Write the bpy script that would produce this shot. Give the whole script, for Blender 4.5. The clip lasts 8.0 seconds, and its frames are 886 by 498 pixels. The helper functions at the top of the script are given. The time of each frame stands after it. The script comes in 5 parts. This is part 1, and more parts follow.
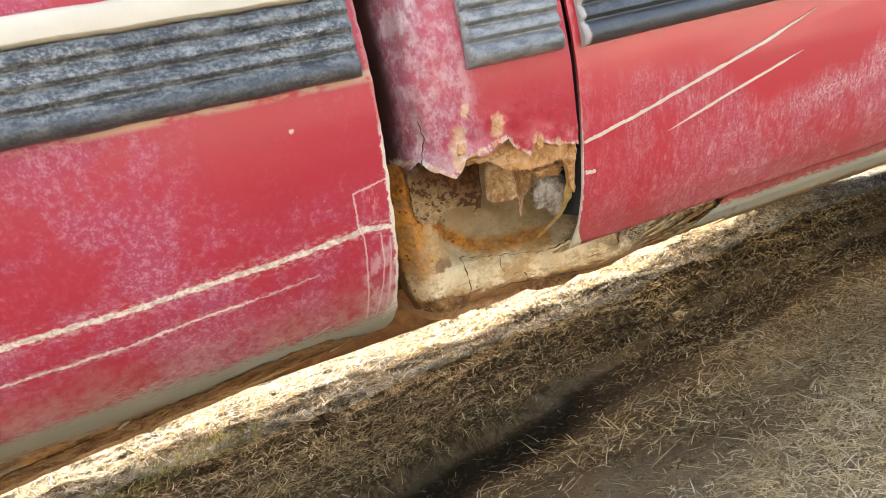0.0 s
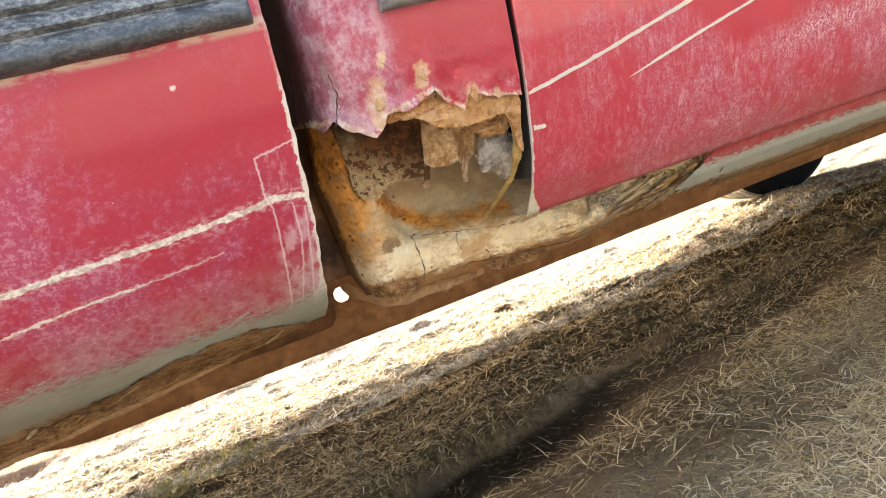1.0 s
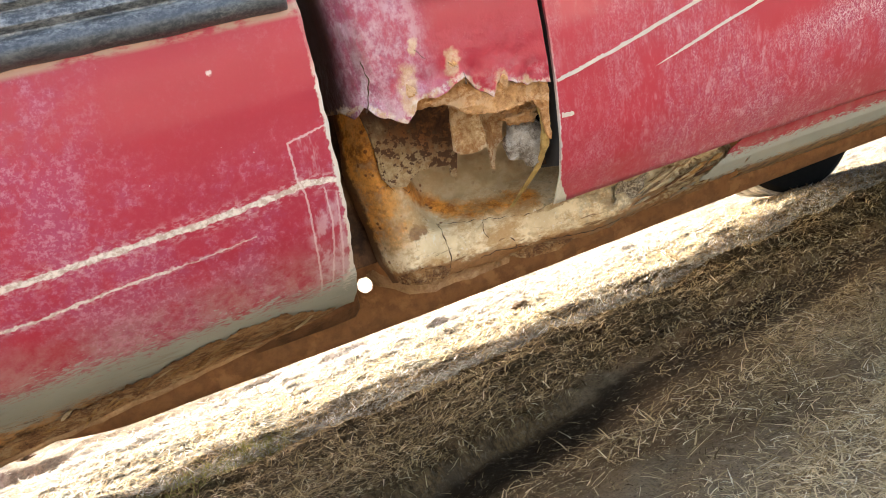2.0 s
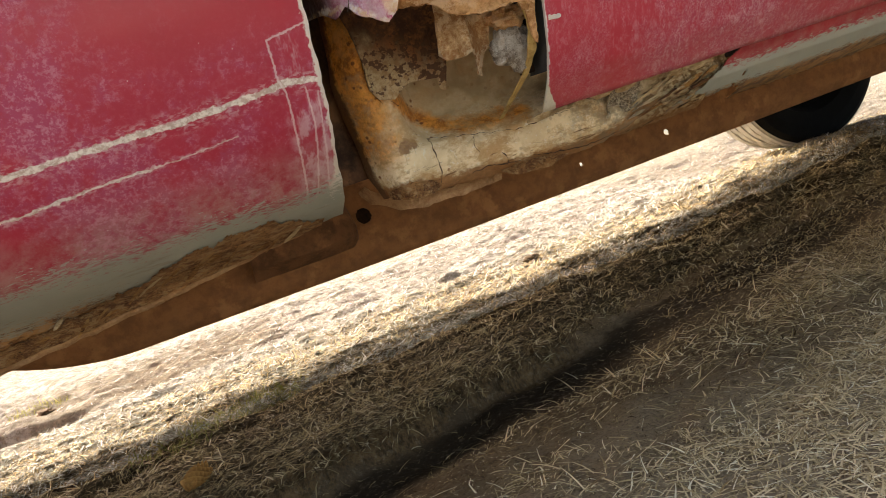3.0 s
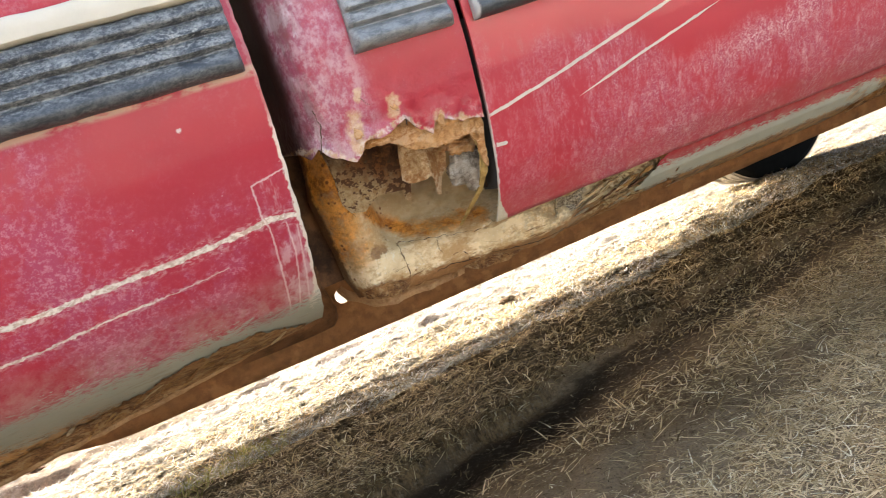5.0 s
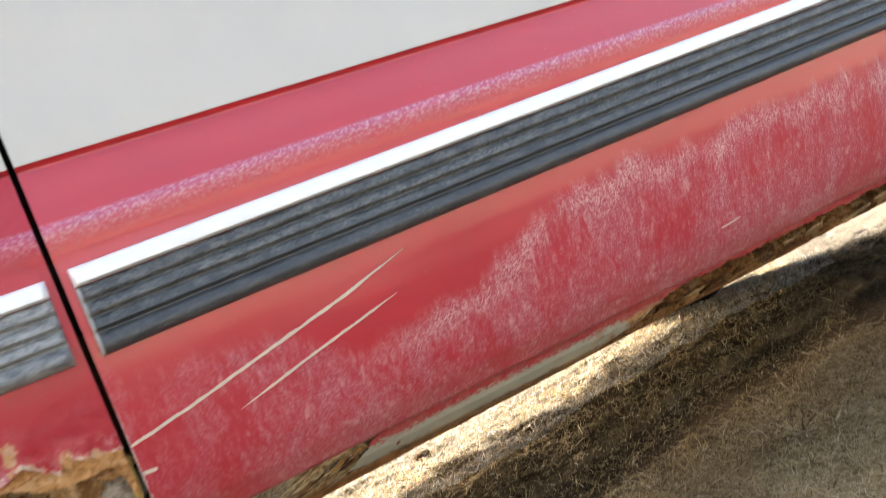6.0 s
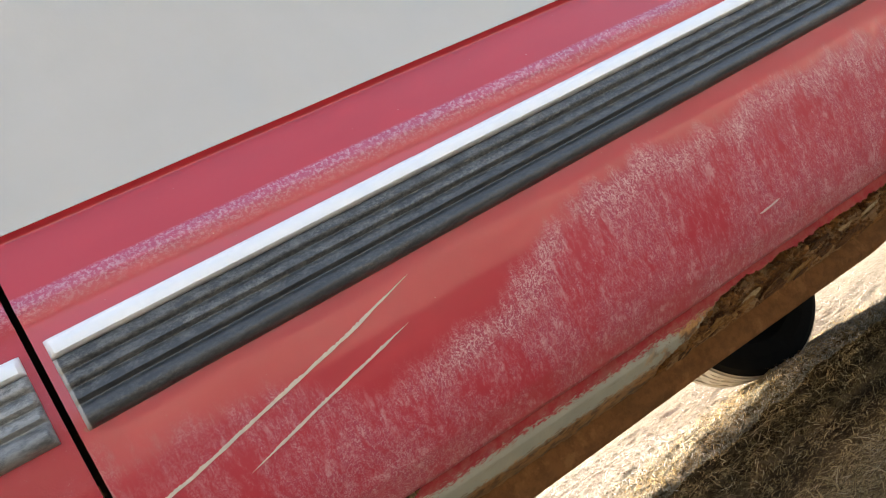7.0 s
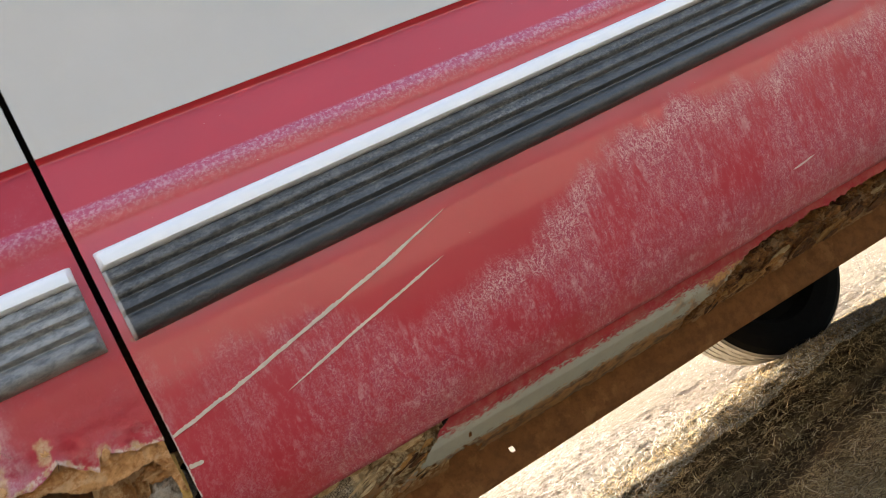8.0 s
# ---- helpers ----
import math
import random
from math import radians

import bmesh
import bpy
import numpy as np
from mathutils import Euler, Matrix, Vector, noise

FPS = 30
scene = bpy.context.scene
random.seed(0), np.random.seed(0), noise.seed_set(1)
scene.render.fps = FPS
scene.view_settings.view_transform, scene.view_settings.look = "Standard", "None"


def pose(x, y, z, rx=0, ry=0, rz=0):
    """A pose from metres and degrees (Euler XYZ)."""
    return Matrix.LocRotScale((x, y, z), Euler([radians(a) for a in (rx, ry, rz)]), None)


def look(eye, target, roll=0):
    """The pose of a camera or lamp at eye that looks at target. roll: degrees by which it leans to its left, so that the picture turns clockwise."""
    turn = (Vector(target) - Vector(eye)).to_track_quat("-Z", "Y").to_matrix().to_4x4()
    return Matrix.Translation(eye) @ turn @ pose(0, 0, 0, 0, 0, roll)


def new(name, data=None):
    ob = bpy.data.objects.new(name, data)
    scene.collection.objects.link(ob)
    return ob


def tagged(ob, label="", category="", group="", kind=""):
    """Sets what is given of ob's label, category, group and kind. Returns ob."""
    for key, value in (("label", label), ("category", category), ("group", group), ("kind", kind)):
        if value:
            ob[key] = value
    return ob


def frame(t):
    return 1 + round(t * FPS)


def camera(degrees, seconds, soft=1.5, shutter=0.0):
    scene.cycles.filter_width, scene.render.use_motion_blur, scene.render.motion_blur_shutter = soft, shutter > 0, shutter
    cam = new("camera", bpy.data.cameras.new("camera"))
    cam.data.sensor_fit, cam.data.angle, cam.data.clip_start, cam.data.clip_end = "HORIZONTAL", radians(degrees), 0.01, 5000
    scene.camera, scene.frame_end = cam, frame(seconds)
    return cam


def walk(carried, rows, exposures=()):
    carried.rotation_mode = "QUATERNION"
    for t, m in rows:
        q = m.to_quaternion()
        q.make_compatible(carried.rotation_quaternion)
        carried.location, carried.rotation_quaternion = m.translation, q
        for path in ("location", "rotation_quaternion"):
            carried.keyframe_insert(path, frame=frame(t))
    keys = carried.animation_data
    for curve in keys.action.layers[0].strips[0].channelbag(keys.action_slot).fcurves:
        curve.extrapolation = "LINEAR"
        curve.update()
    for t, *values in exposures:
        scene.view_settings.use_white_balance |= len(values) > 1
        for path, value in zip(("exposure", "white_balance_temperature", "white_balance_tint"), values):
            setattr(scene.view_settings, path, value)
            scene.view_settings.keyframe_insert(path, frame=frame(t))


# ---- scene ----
cam = camera(55.7, 8.0, soft=0.6, shutter=0.25)
PATH = [
    (0, (-0.4111, -0.5887, 0.6147), (0.3422, 1.0862, 0.3246), -13.3),
    (0.3, (-0.3743, -0.5702, 0.5723), (0.3401, 1.1282, 0.3269), -14.0),
    (0.5, (-0.3432, -0.5571, 0.558), (0.3571, 1.1476, 0.3106), -14.8),
    (0.7, (-0.3218, -0.5455, 0.5485), (0.3800, 1.1601, 0.3038), -15.9),
    (1, (-0.3153, -0.5515, 0.5496), (0.3655, 1.1625, 0.3116), -16.6),
    (1.2, (-0.3246, -0.5524, 0.5543), (0.3664, 1.1588, 0.3199), -17.0),
    (2.3, (-0.3301, -0.5524, 0.5254), (0.3069, 1.1802, 0.2967), -16.5),
    (2.5, (-0.3255, -0.5534, 0.5013), (0.3013, 1.1811, 0.2651), -16.7),
    (2.7, (-0.3225, -0.5545, 0.4925), (0.2840, 1.1842, 0.2050), -17.1),
    (3, (-0.3227, -0.5599, 0.4892), (0.2716, 1.1802, 0.2065), -17.4),
    (3.2, (-0.3180, -0.5620, 0.5060), (0.2690, 1.1850, 0.2270), -17.8),
    (3.5, (-0.319, -0.572, 0.5282), (0.2595, 1.1792, 0.2902), -18.1),
    (4, (-0.3236, -0.5766, 0.5292), (0.2344, 1.1867, 0.3292), -18.7),
    (4.2, (-0.3301, -0.5887, 0.5338), (0.2204, 1.1764, 0.3311), -18.9),
    (5.3, (-0.3142, -0.6695, 0.5720), (0.3616, 1.0454, 0.3221), -19.4),
    (5.5, (-0.2874, -0.6956, 0.5831), (0.3674, 1.0304, 0.3571), -22.3),
    (5.6, (-0.2195, -0.7198, 0.5952), (0.4538, 1.0016, 0.3915), -25.6),
    (5.7, (-0.1516, -0.744, 0.6045), (0.5552, 0.9691, 0.4362), -25.6),
    (5.8, (-0.0700, -0.7860, 0.6150), (0.5960, 0.9455, 0.5000), -24.7),
    (5.9, (-0.0200, -0.7720, 0.6310), (0.6780, 0.9520, 0.5420), -23.2),
    (6, (0.0210, -0.7558, 0.6380), (0.7463, 0.9553, 0.5875), -21.9),
    (6.2, (0.0460, -0.7440, 0.5800), (0.7660, 0.9686, 0.6100), -22.2),
    (6.5, (0.0207, -0.6917, 0.5300), (0.7660, 1.0104, 0.6110), -23.6),
    (6.8, (0.0480, -0.6880, 0.5300), (0.7440, 1.0134, 0.7850), -29.2),
    (7, (0.0530, -0.6885, 0.5200), (0.7720, 1.0030, 0.8040), -32.0),
    (7.2, (0.0560, -0.6871, 0.5020), (0.7650, 0.9996, 0.7990), -33.4),
    (7.5, (0.0321, -0.6822, 0.4900), (0.7450, 1.0110, 0.7745), -33.7),
    (7.8, (0.0300, -0.6800, 0.4906), (0.7080, 1.0298, 0.7690), -31.6),
    (8, (0.0200, -0.6880, 0.4920), (0.6790, 1.0299, 0.7570), -29.5),
]
EXPOSURES = [(0.0, 3.20, 7650, 8), (1.0, 3.23, 7350, 8), (2.5, 2.96, 7150, 8), (3.0, 2.36, 7620, 8), (3.5, 2.50, 7500, 8), (4.0, 2.78, 7150, 8), (5.5, 3.06, 7150, 8), (6.0, 2.74, 7560, 8), (6.5, 2.47, 7580, 8), (7.0, 2.42, 7650, 8), (7.5, 2.22, 7650, 8), (8.0, 2.26, 7600, 8)]
walk(cam, [(t, look(eye, target, roll)) for t, eye, target, roll in PATH], EXPOSURES)

# ---- light ----
SUN_AZ, SUN_EL = 28.0, 40.0      # the sun stands behind the van, turned towards -x by SUN_AZ
world = bpy.data.worlds.new("sky")
scene.world = world
world.use_nodes = True
wn = world.node_tree.nodes
sky = wn.new("ShaderNodeTexSky")
sky.sky_type, sky.sun_disc = "NISHITA", False
sky.sun_elevation, sky.sun_rotation = radians(SUN_EL), radians(-SUN_AZ)
sky.air_density, sky.dust_density, sky.ozone_density = 0.8, 6.0, 0.4
world.node_tree.links.new(sky.outputs[0], wn["Background"].inputs[0])
wn["Background"].inputs[1].default_value = 0.15
sun = new("sun", bpy.data.lights.new("sun", "SUN"))
sun.data.energy, sun.data.angle, sun.data.color = 2.0, radians(1.4), (1.0, 0.985, 0.96)
az, el = radians(SUN_AZ), radians(SUN_EL)
sun.matrix_world = look((-math.sin(az) * math.cos(el) * 9, math.cos(az) * math.cos(el) * 9, math.sin(el) * 9), (0, 0, 0))


# ---- materials ----
class Mat:
    """A small builder for node materials in the world's metres."""

    def __init__(self, name):
        self.mat = bpy.data.materials.new(name)
        self.mat.use_nodes = True
        self.t = self.mat.node_tree
        self.bsdf = self.t.nodes["Principled BSDF"]
        self.co = self.n("ShaderNodeTexCoord").outputs["Object"]
        self.xyz = self.n("ShaderNodeSeparateXYZ")
        self.ln(self.co, self.xyz.inputs[0])

    def n(self, kind):
        return self.t.nodes.new(kind)

    def ln(self, a, b):
        self.t.links.new(a, b)

    def put(self, value, socket):
        if isinstance(value, (int, float)):
            socket.default_value = value
        elif isinstance(value, tuple):
            socket.default_value = (*value, 1.0) if len(value) == 3 and socket.type == "RGBA" else value
        else:
            self.ln(value, socket)

    def axis(self, k):
        return self.xyz.outputs[k]

    def stretched(self, sx, sy, sz):
        m = self.n("ShaderNodeMapping")
        m.inputs["Scale"].default_value = (sx, sy, sz)
        self.ln(self.co, m.inputs["Vector"])
        return m.outputs[0]

    def noise(self, scale, detail=4.0, rough=0.6, co=None, dist=0.0):
        k = self.n("ShaderNodeTexNoise")
        self.ln(co or self.co, k.inputs["Vector"])
        k.inputs["Scale"].default_value, k.inputs["Detail"].default_value = scale, detail
        k.inputs["Roughness"].default_value, k.inputs["Distortion"].default_value = rough, dist
        return k.outputs["Fac"]

    def cells(self, scale, co=None, feature="F1"):
        k = self.n("ShaderNodeTexVoronoi")
        k.feature = feature
        self.ln(co or self.co, k.inputs["Vector"])
        k.inputs["Scale"].default_value = scale
        return k.outputs["Distance"]

    def hairs(self, scale, width, co=None):
        """Thin squiggly threads: where a noise crosses its middle."""
        return self.step(self.m("ABSOLUTE", self.m("SUBTRACT", self.noise(scale, 3.0, 0.6, co), 0.5)), width * 0.4, width, 1.0, 0.0)

    def m(self, op, a, b=0.0, c=0.0):
        k = self.n("ShaderNodeMath")
        k.operation = op
        for v, s in zip((a, b, c), k.inputs):
            self.put(v, s)
        return k.outputs[0]

    def step(self, v, lo, hi, a=0.0, b=1.0):
        k = self.n("ShaderNodeMapRange")
        k.interpolation_type = "SMOOTHSTEP"
        self.put(v, k.inputs[0])
        for s, x in zip(k.inputs[1:5], (lo, hi, a, b)):
            self.put(x, s)
        return k.outputs[0]

    def mix(self, f, a, b):
        k = self.n("ShaderNodeMix")
        k.data_type = "RGBA"
        self.put(f, k.inputs[0])
        self.put(a, k.inputs[6])
        self.put(b, k.inputs[7])
        return k.outputs[2]

    def near(self, points, wob=0.0, size=300.0):
        """Distance in (x, z) from a broken line, roughened by noise."""
        x, z = self.axis(0), self.axis(2)
        if wob:
            x = self.m("ADD", x, self.m("MULTIPLY", self.m("SUBTRACT", self.noise(size, 3.0, 0.7), 0.5), wob))
            z = self.m("ADD", z, self.m("MULTIPLY", self.m("SUBTRACT", self.noise(size * 1.13, 3.0, 0.7), 0.5), wob))
        best = None
        for (ax, az_), (bx, bz) in zip(points, points[1:]):
            dx, dz = bx - ax, bz - az_
            q = dx * dx + dz * dz
            px, pz = self.m("SUBTRACT", x, ax), self.m("SUBTRACT", z, az_)
            t = self.m("ADD", self.m("MULTIPLY", px, dx / q), self.m("MULTIPLY", pz, dz / q))
            t = self.m("MINIMUM", self.m("MAXIMUM", t, 0.0), 1.0)
            ex, ez = self.m("SUBTRACT", px, self.m("MULTIPLY", t, dx)), self.m("SUBTRACT", pz, self.m("MULTIPLY", t, dz))
            d = self.m("SQRT", self.m("ADD", self.m("MULTIPLY", ex, ex), self.m("MULTIPLY", ez, ez)))
            best = d if best is None else self.m("MINIMUM", best, d)
        return best

    def curve(self, v, points, lo, hi):
        """A broken line through (v, value) points as a ramp; values between lo and hi."""
        a, b = points[0][0], points[-1][0]
        k = self.n("ShaderNodeValToRGB")
        while len(k.color_ramp.elements) < len(points):
            k.color_ramp.elements.new(0.5)
        for e, (q, w) in zip(k.color_ramp.elements, points):
            e.position = (q - a) / (b - a)
            g = (w - lo) / (hi - lo)
            e.color = (g, g, g, 1.0)
        f = self.m("DIVIDE", self.m("SUBTRACT", v, a), b - a)
        self.ln(f, k.inputs[0])
        return self.m("ADD", self.m("MULTIPLY", k.outputs[0], hi - lo), lo)

    def slanted(self, deg, sx, sz):
        """Coordinates in the (x, z) plane turned by deg and stretched."""
        c, q = math.cos(radians(deg)), math.sin(radians(deg))
        x, z = self.axis(0), self.axis(2)
        k = self.n("ShaderNodeCombineXYZ")
        self.ln(self.m("MULTIPLY", self.m("ADD", self.m("MULTIPLY", x, c), self.m("MULTIPLY", z, q)), sx), k.inputs[0])
        self.ln(self.m("MULTIPLY", self.m("SUBTRACT", self.m("MULTIPLY", z, c), self.m("MULTIPLY", x, q)), sz), k.inputs[2])
        return k.outputs[0]

    def island(self):
        return self.n("ShaderNodeNewGeometry").outputs["Random Per Island"]

    def done(self, color, rough=0.6, bump=None, strength=0.3, dist=0.002, metal=0.0, coat=0.0, spec=None):
        self.put(color, self.bsdf.inputs["Base Color"])
        self.put(rough, self.bsdf.inputs["Roughness"])
        self.put(metal, self.bsdf.inputs["Metallic"])
        self.put(coat, self.bsdf.inputs["Coat Weight"])
        self.bsdf.inputs["Coat Roughness"].default_value = 0.14
        self.bsdf.inputs["Coat IOR"].default_value = 1.65
        if spec is not None:
            self.put(spec, self.bsdf.inputs["Specular IOR Level"])
        if bump is not None:
            k = self.n("ShaderNodeBump")
            k.inputs["Strength"].default_value, k.inputs["Distance"].default_value = strength, dist
            self.ln(bump, k.inputs["Height"])
            self.ln(k.outputs[0], self.bsdf.inputs["Normal"])
        return self.mat


RED, RED_DARK = (0.44, 0.026, 0.040), (0.30, 0.015, 0.026)
VEIL, SPECK = (0.34, 0.074, 0.108), (0.76, 0.52, 0.46)
DUST = (0.50, 0.42, 0.30)


def make_paint(name, primer_top=0.0, kind="plain"):
    """Old red paint: a mauve chalk veil with fine pale specks, primer where the red wore off at the bottom, white above the two-tone line."""
    p = Mat(name)
    x, z = p.axis(0), p.axis(2)
    big = p.noise(5.0, 3.0, 0.5)
    run = p.stretched(1.0, 1.0, 0.12)
    streak = p.m("ADD", p.m("MULTIPLY", p.noise(55.0, 5.0, 0.65, run), 0.55), p.m("MULTIPLY", p.noise(150.0, 4.0, 0.65, run), 0.45))
    thin = p.noise(210.0, 4.0, 0.7, p.stretched(1.0, 1.0, 0.30))
    fine = p.noise(520.0, 4.0, 0.75)
    blotch = p.noise(30.0, 5.0, 0.65)
    red = p.mix(big, (0.385, 0.021, 0.032), (0.48, 0.029, 0.040)) if kind == "door" else p.mix(big, RED_DARK, RED)
    wave = p.m("MULTIPLY", p.m("SUBTRACT", p.noise(20.0, 4.0, 0.6, p.stretched(1.0, 1.0, 0.2)), 0.5), 0.07)
    edge = p.m("ADD", z, wave)
    soft = p.m("ADD", p.m("MULTIPLY", streak, 0.45), p.m("ADD", p.m("MULTIPLY", blotch, 0.35), p.m("MULTIPLY", thin, 0.20)))
    grit = p.m("MULTIPLY", p.step(p.noise(520.0, 4.0, 0.75, p.stretched(1.0, 1.0, 0.8)), 0.50, 0.57), p.step(p.noise(150.0, 4.0, 0.7, p.stretched(1.0, 1.0, 0.5)), 0.40, 0.58))
    wash = 0.0
    if kind == "door":
        line = p.curve(x, [(0.0, 0.628), (0.073, 0.619), (0.141, 0.606), (0.20, 0.572), (0.275, 0.557), (0.339, 0.560), (0.40, 0.575), (0.477, 0.615), (0.544, 0.620), (0.662, 0.618), (1.3, 0.62)], 0.54, 0.64)
        above = p.m("SUBTRACT", edge, line)
        band = p.step(above, -0.012, 0.014, 1.0, 0.0)
        band = p.m("MULTIPLY", band, p.step(x, 0.02, 0.16, 0.45, 1.0))
        rimmed = p.m("MULTIPLY", p.step(above, -0.045, -0.008, 0.0, 1.0), p.step(x, 0.2, 0.32))
        cluster = p.m("ADD", p.m("MULTIPLY", p.noise(16.0, 5.0, 0.65, p.stretched(1.0, 1.0, 0.45)), 0.55), p.m("MULTIPLY", streak, 0.45))
        frosted = p.step(p.m("ADD", p.m("ADD", p.m("MULTIPLY", cluster, 0.7), p.m("MULTIPLY", thin, 0.3)), p.m("MULTIPLY", rimmed, 0.06)), 0.42, 0.61)
        hair = p.m("MAXIMUM", p.hairs(150.0, 0.040, p.stretched(1.0, 1.0, 0.45)), p.hairs(330.0, 0.052, p.stretched(1.0, 1.0, 0.7)))
        hair = p.m("MULTIPLY", hair, p.step(p.noise(520.0, 2.0, 0.6), 0.38, 0.54))
        veil = p.m("MULTIPLY", band, p.m("ADD", 0.18, p.m("MULTIPLY", frosted, 0.82)))
        spots = p.m("MULTIPLY", p.m("MULTIPLY", band, frosted), p.m("MULTIPLY", p.m("MAXIMUM", hair, p.m("MULTIPLY", grit, 0.6)), p.m("ADD", 0.55, p.m("MULTIPLY", rimmed, 0.45))))
        runs = p.m("MULTIPLY", p.m("MULTIPLY", band, p.step(p.noise(120.0, 4.0, 0.6, p.stretched(1.0, 1.0, 0.09)), 0.53, 0.66)), p.step(p.noise(60.0, 4.0, 0.7), 0.40, 0.60))
        wash = p.m("MULTIPLY", p.m("MULTIPLY", p.step(p.m("ADD", z, wave), 0.49, 0.53, 0.20, 0.0), p.step(x, 0.35, 0.7)), p.step(soft, 0.34, 0.56))
    elif kind == "slide":
        clean = p.m("MULTIPLY", p.step(p.m("ADD", x, wave), -0.36, -0.27), p.step(p.m("ADD", z, wave), 0.55, 0.60))
        cover = p.m("SUBTRACT", 1.0, p.m("MULTIPLY", clean, 0.85))
        mottled = p.m("ADD", p.m("MULTIPLY", blotch, 0.5), p.m("MULTIPLY", p.noise(120.0, 5.0, 0.75), 0.5))
        frosted = p.step(p.m("ADD", p.m("MULTIPLY", p.noise(9.0, 4.0, 0.6), 0.55), p.m("MULTIPLY", mottled, 0.45)), 0.44, 0.58)
        hair = p.step(p.m("ADD", p.m("MULTIPLY", p.noise(230.0, 4.0, 0.7), 0.7), p.m("MULTIPLY", p.noise(620.0, 2.0, 0.6), 0.3)), 0.47, 0.60)
        veil = p.m("MULTIPLY", cover, p.m("ADD", 0.15, p.m("MULTIPLY", frosted, 0.85)))
        spots = p.m("MULTIPLY", p.m("MULTIPLY", cover, p.m("ADD", 0.12, p.m("MULTIPLY", frosted, 0.88))), hair)
        wash = p.m("MULTIPLY", p.step(z, 0.462, 0.512, 0.55, 0.0), p.step(p.m("ADD", p.m("MULTIPLY", mottled, 0.5), p.m("MULTIPLY", streak, 0.5)), 0.40, 0.58))
    else:
        veil = p.m("MULTIPLY", p.step(blotch, 0.45, 0.75), 0.35)
        spots = p.m("MULTIPLY", veil, p.step(fine, 0.55, 0.7))
    # chalk along the body crease
    fall = p.m("MAXIMUM", p.step(p.m("SUBTRACT", 0.757, z), 0.0, 0.024, 1.0, 0.0), 0.0)
    crease = p.m("MULTIPLY", fall, p.step(z, 0.757, 0.761, 1.0, 0.0))
    ticks = p.step(p.noise(420.0, 5.0, 0.75, p.stretched(0.7, 1.0, 0.8)), 0.44, 0.64)
    red = p.mix(p.m("MULTIPLY", crease, 0.6), red, (0.37, 0.060, 0.150))
    red = p.mix(p.m("MULTIPLY", p.m("MULTIPLY", crease, ticks), 0.48), red, (0.62, 0.44, 0.49))
    red = p.mix(p.m("MULTIPLY", veil, 0.62 if kind == "slide" else 0.72), red, (0.33, 0.070, 0.120) if kind == "slide" else VEIL)
    if kind == "door":
        red = p.mix(p.m("MULTIPLY", runs, 0.42), red, (0.56, 0.29, 0.29))
    if kind in ("door", "slide"):
        red = p.mix(wash, red, (0.44, 0.29, 0.24) if kind == "slide" else (0.34, 0.15, 0.18))
    red = p.mix(p.m("MULTIPLY", spots, 0.50 if kind == "slide" else 0.66), red, (0.54, 0.25, 0.27) if kind == "slide" else SPECK)
    if kind == "pillar":
        soft_run, mid_run, small = p.noise(28.0, 5.0, 0.65, p.stretched(1.0, 1.0, 0.35)), p.noise(90.0, 5.0, 0.7, p.stretched(1.0, 1.0, 0.7)), p.noise(300.0, 4.0, 0.75)
        zone = p.step(p.m("ADD", x, p.m("MULTIPLY", p.m("SUBTRACT", soft_run, 0.5), 0.06)), -0.072, -0.108)
        bleach = p.m("MULTIPLY", zone, p.step(p.m("ADD", p.m("MULTIPLY", soft_run, 0.5), p.m("MULTIPLY", mid_run, 0.5)), 0.36, 0.56, 0.25, 1.0))
        lilac = p.mix(p.step(p.m("ADD", p.m("MULTIPLY", mid_run, 0.6), p.m("MULTIPLY", small, 0.4)), 0.40, 0.60), (0.29, 0.080, 0.125), (0.46, 0.26, 0.275))
        red = p.mix(p.m("MULTIPLY", bleach, 0.85), red, lilac)
        scuff = p.m("MULTIPLY", p.m("MULTIPLY", zone, p.step(soft_run, 0.52, 0.62)), p.step(mid_run, 0.46, 0.58))
        red = p.mix(p.m("MULTIPLY", scuff, 0.45), red, (0.62, 0.52, 0.52))
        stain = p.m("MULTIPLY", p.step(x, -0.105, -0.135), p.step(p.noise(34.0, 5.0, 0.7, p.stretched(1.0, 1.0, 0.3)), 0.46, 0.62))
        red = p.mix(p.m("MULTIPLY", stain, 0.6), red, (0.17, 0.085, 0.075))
        # Return into the door gap: brown rust and the gap's shade in one colour.
        gap_dark = p.step(p.m("ADD", x, p.m("MULTIPLY", p.m("SUBTRACT", soft_run, 0.5), 0.012)), -0.139, -0.149, 0.0, 0.94)
        red = p.mix(gap_dark, red, p.mix(thin, (0.025, 0.011, 0.008), (0.075, 0.034, 0.022)))
        # bare tan patches where the paint has lifted
        bare = None
        for bx, bz, br in ((-0.099, 0.612, 0.006), (-0.109, 0.588, 0.012), (-0.110, 0.576, 0.009), (-0.072, 0.595, 0.009), (-0.036, 0.573, 0.008), (-0.014, 0.566, 0.006)):
            k = p.step(p.near([(bx, bz - br * 0.5), (bx + 0.002, bz + br * 0.6)], 0.010, 110.0), br * 0.35, br * 0.75, 1.0, 0.0)
            bare = k if bare is None else p.m("MAXIMUM", bare, k)
        tan = p.mix(p.step(p.noise(130.0, 5.0, 0.75), 0.35, 0.65), (0.44, 0.25, 0.11), (0.58, 0.42, 0.24))
        red = p.mix(p.m("MULTIPLY", bare, p.step(p.noise(100.0, 4.0, 0.7), 0.34, 0.55, 0.15, 0.75)), red, tan)
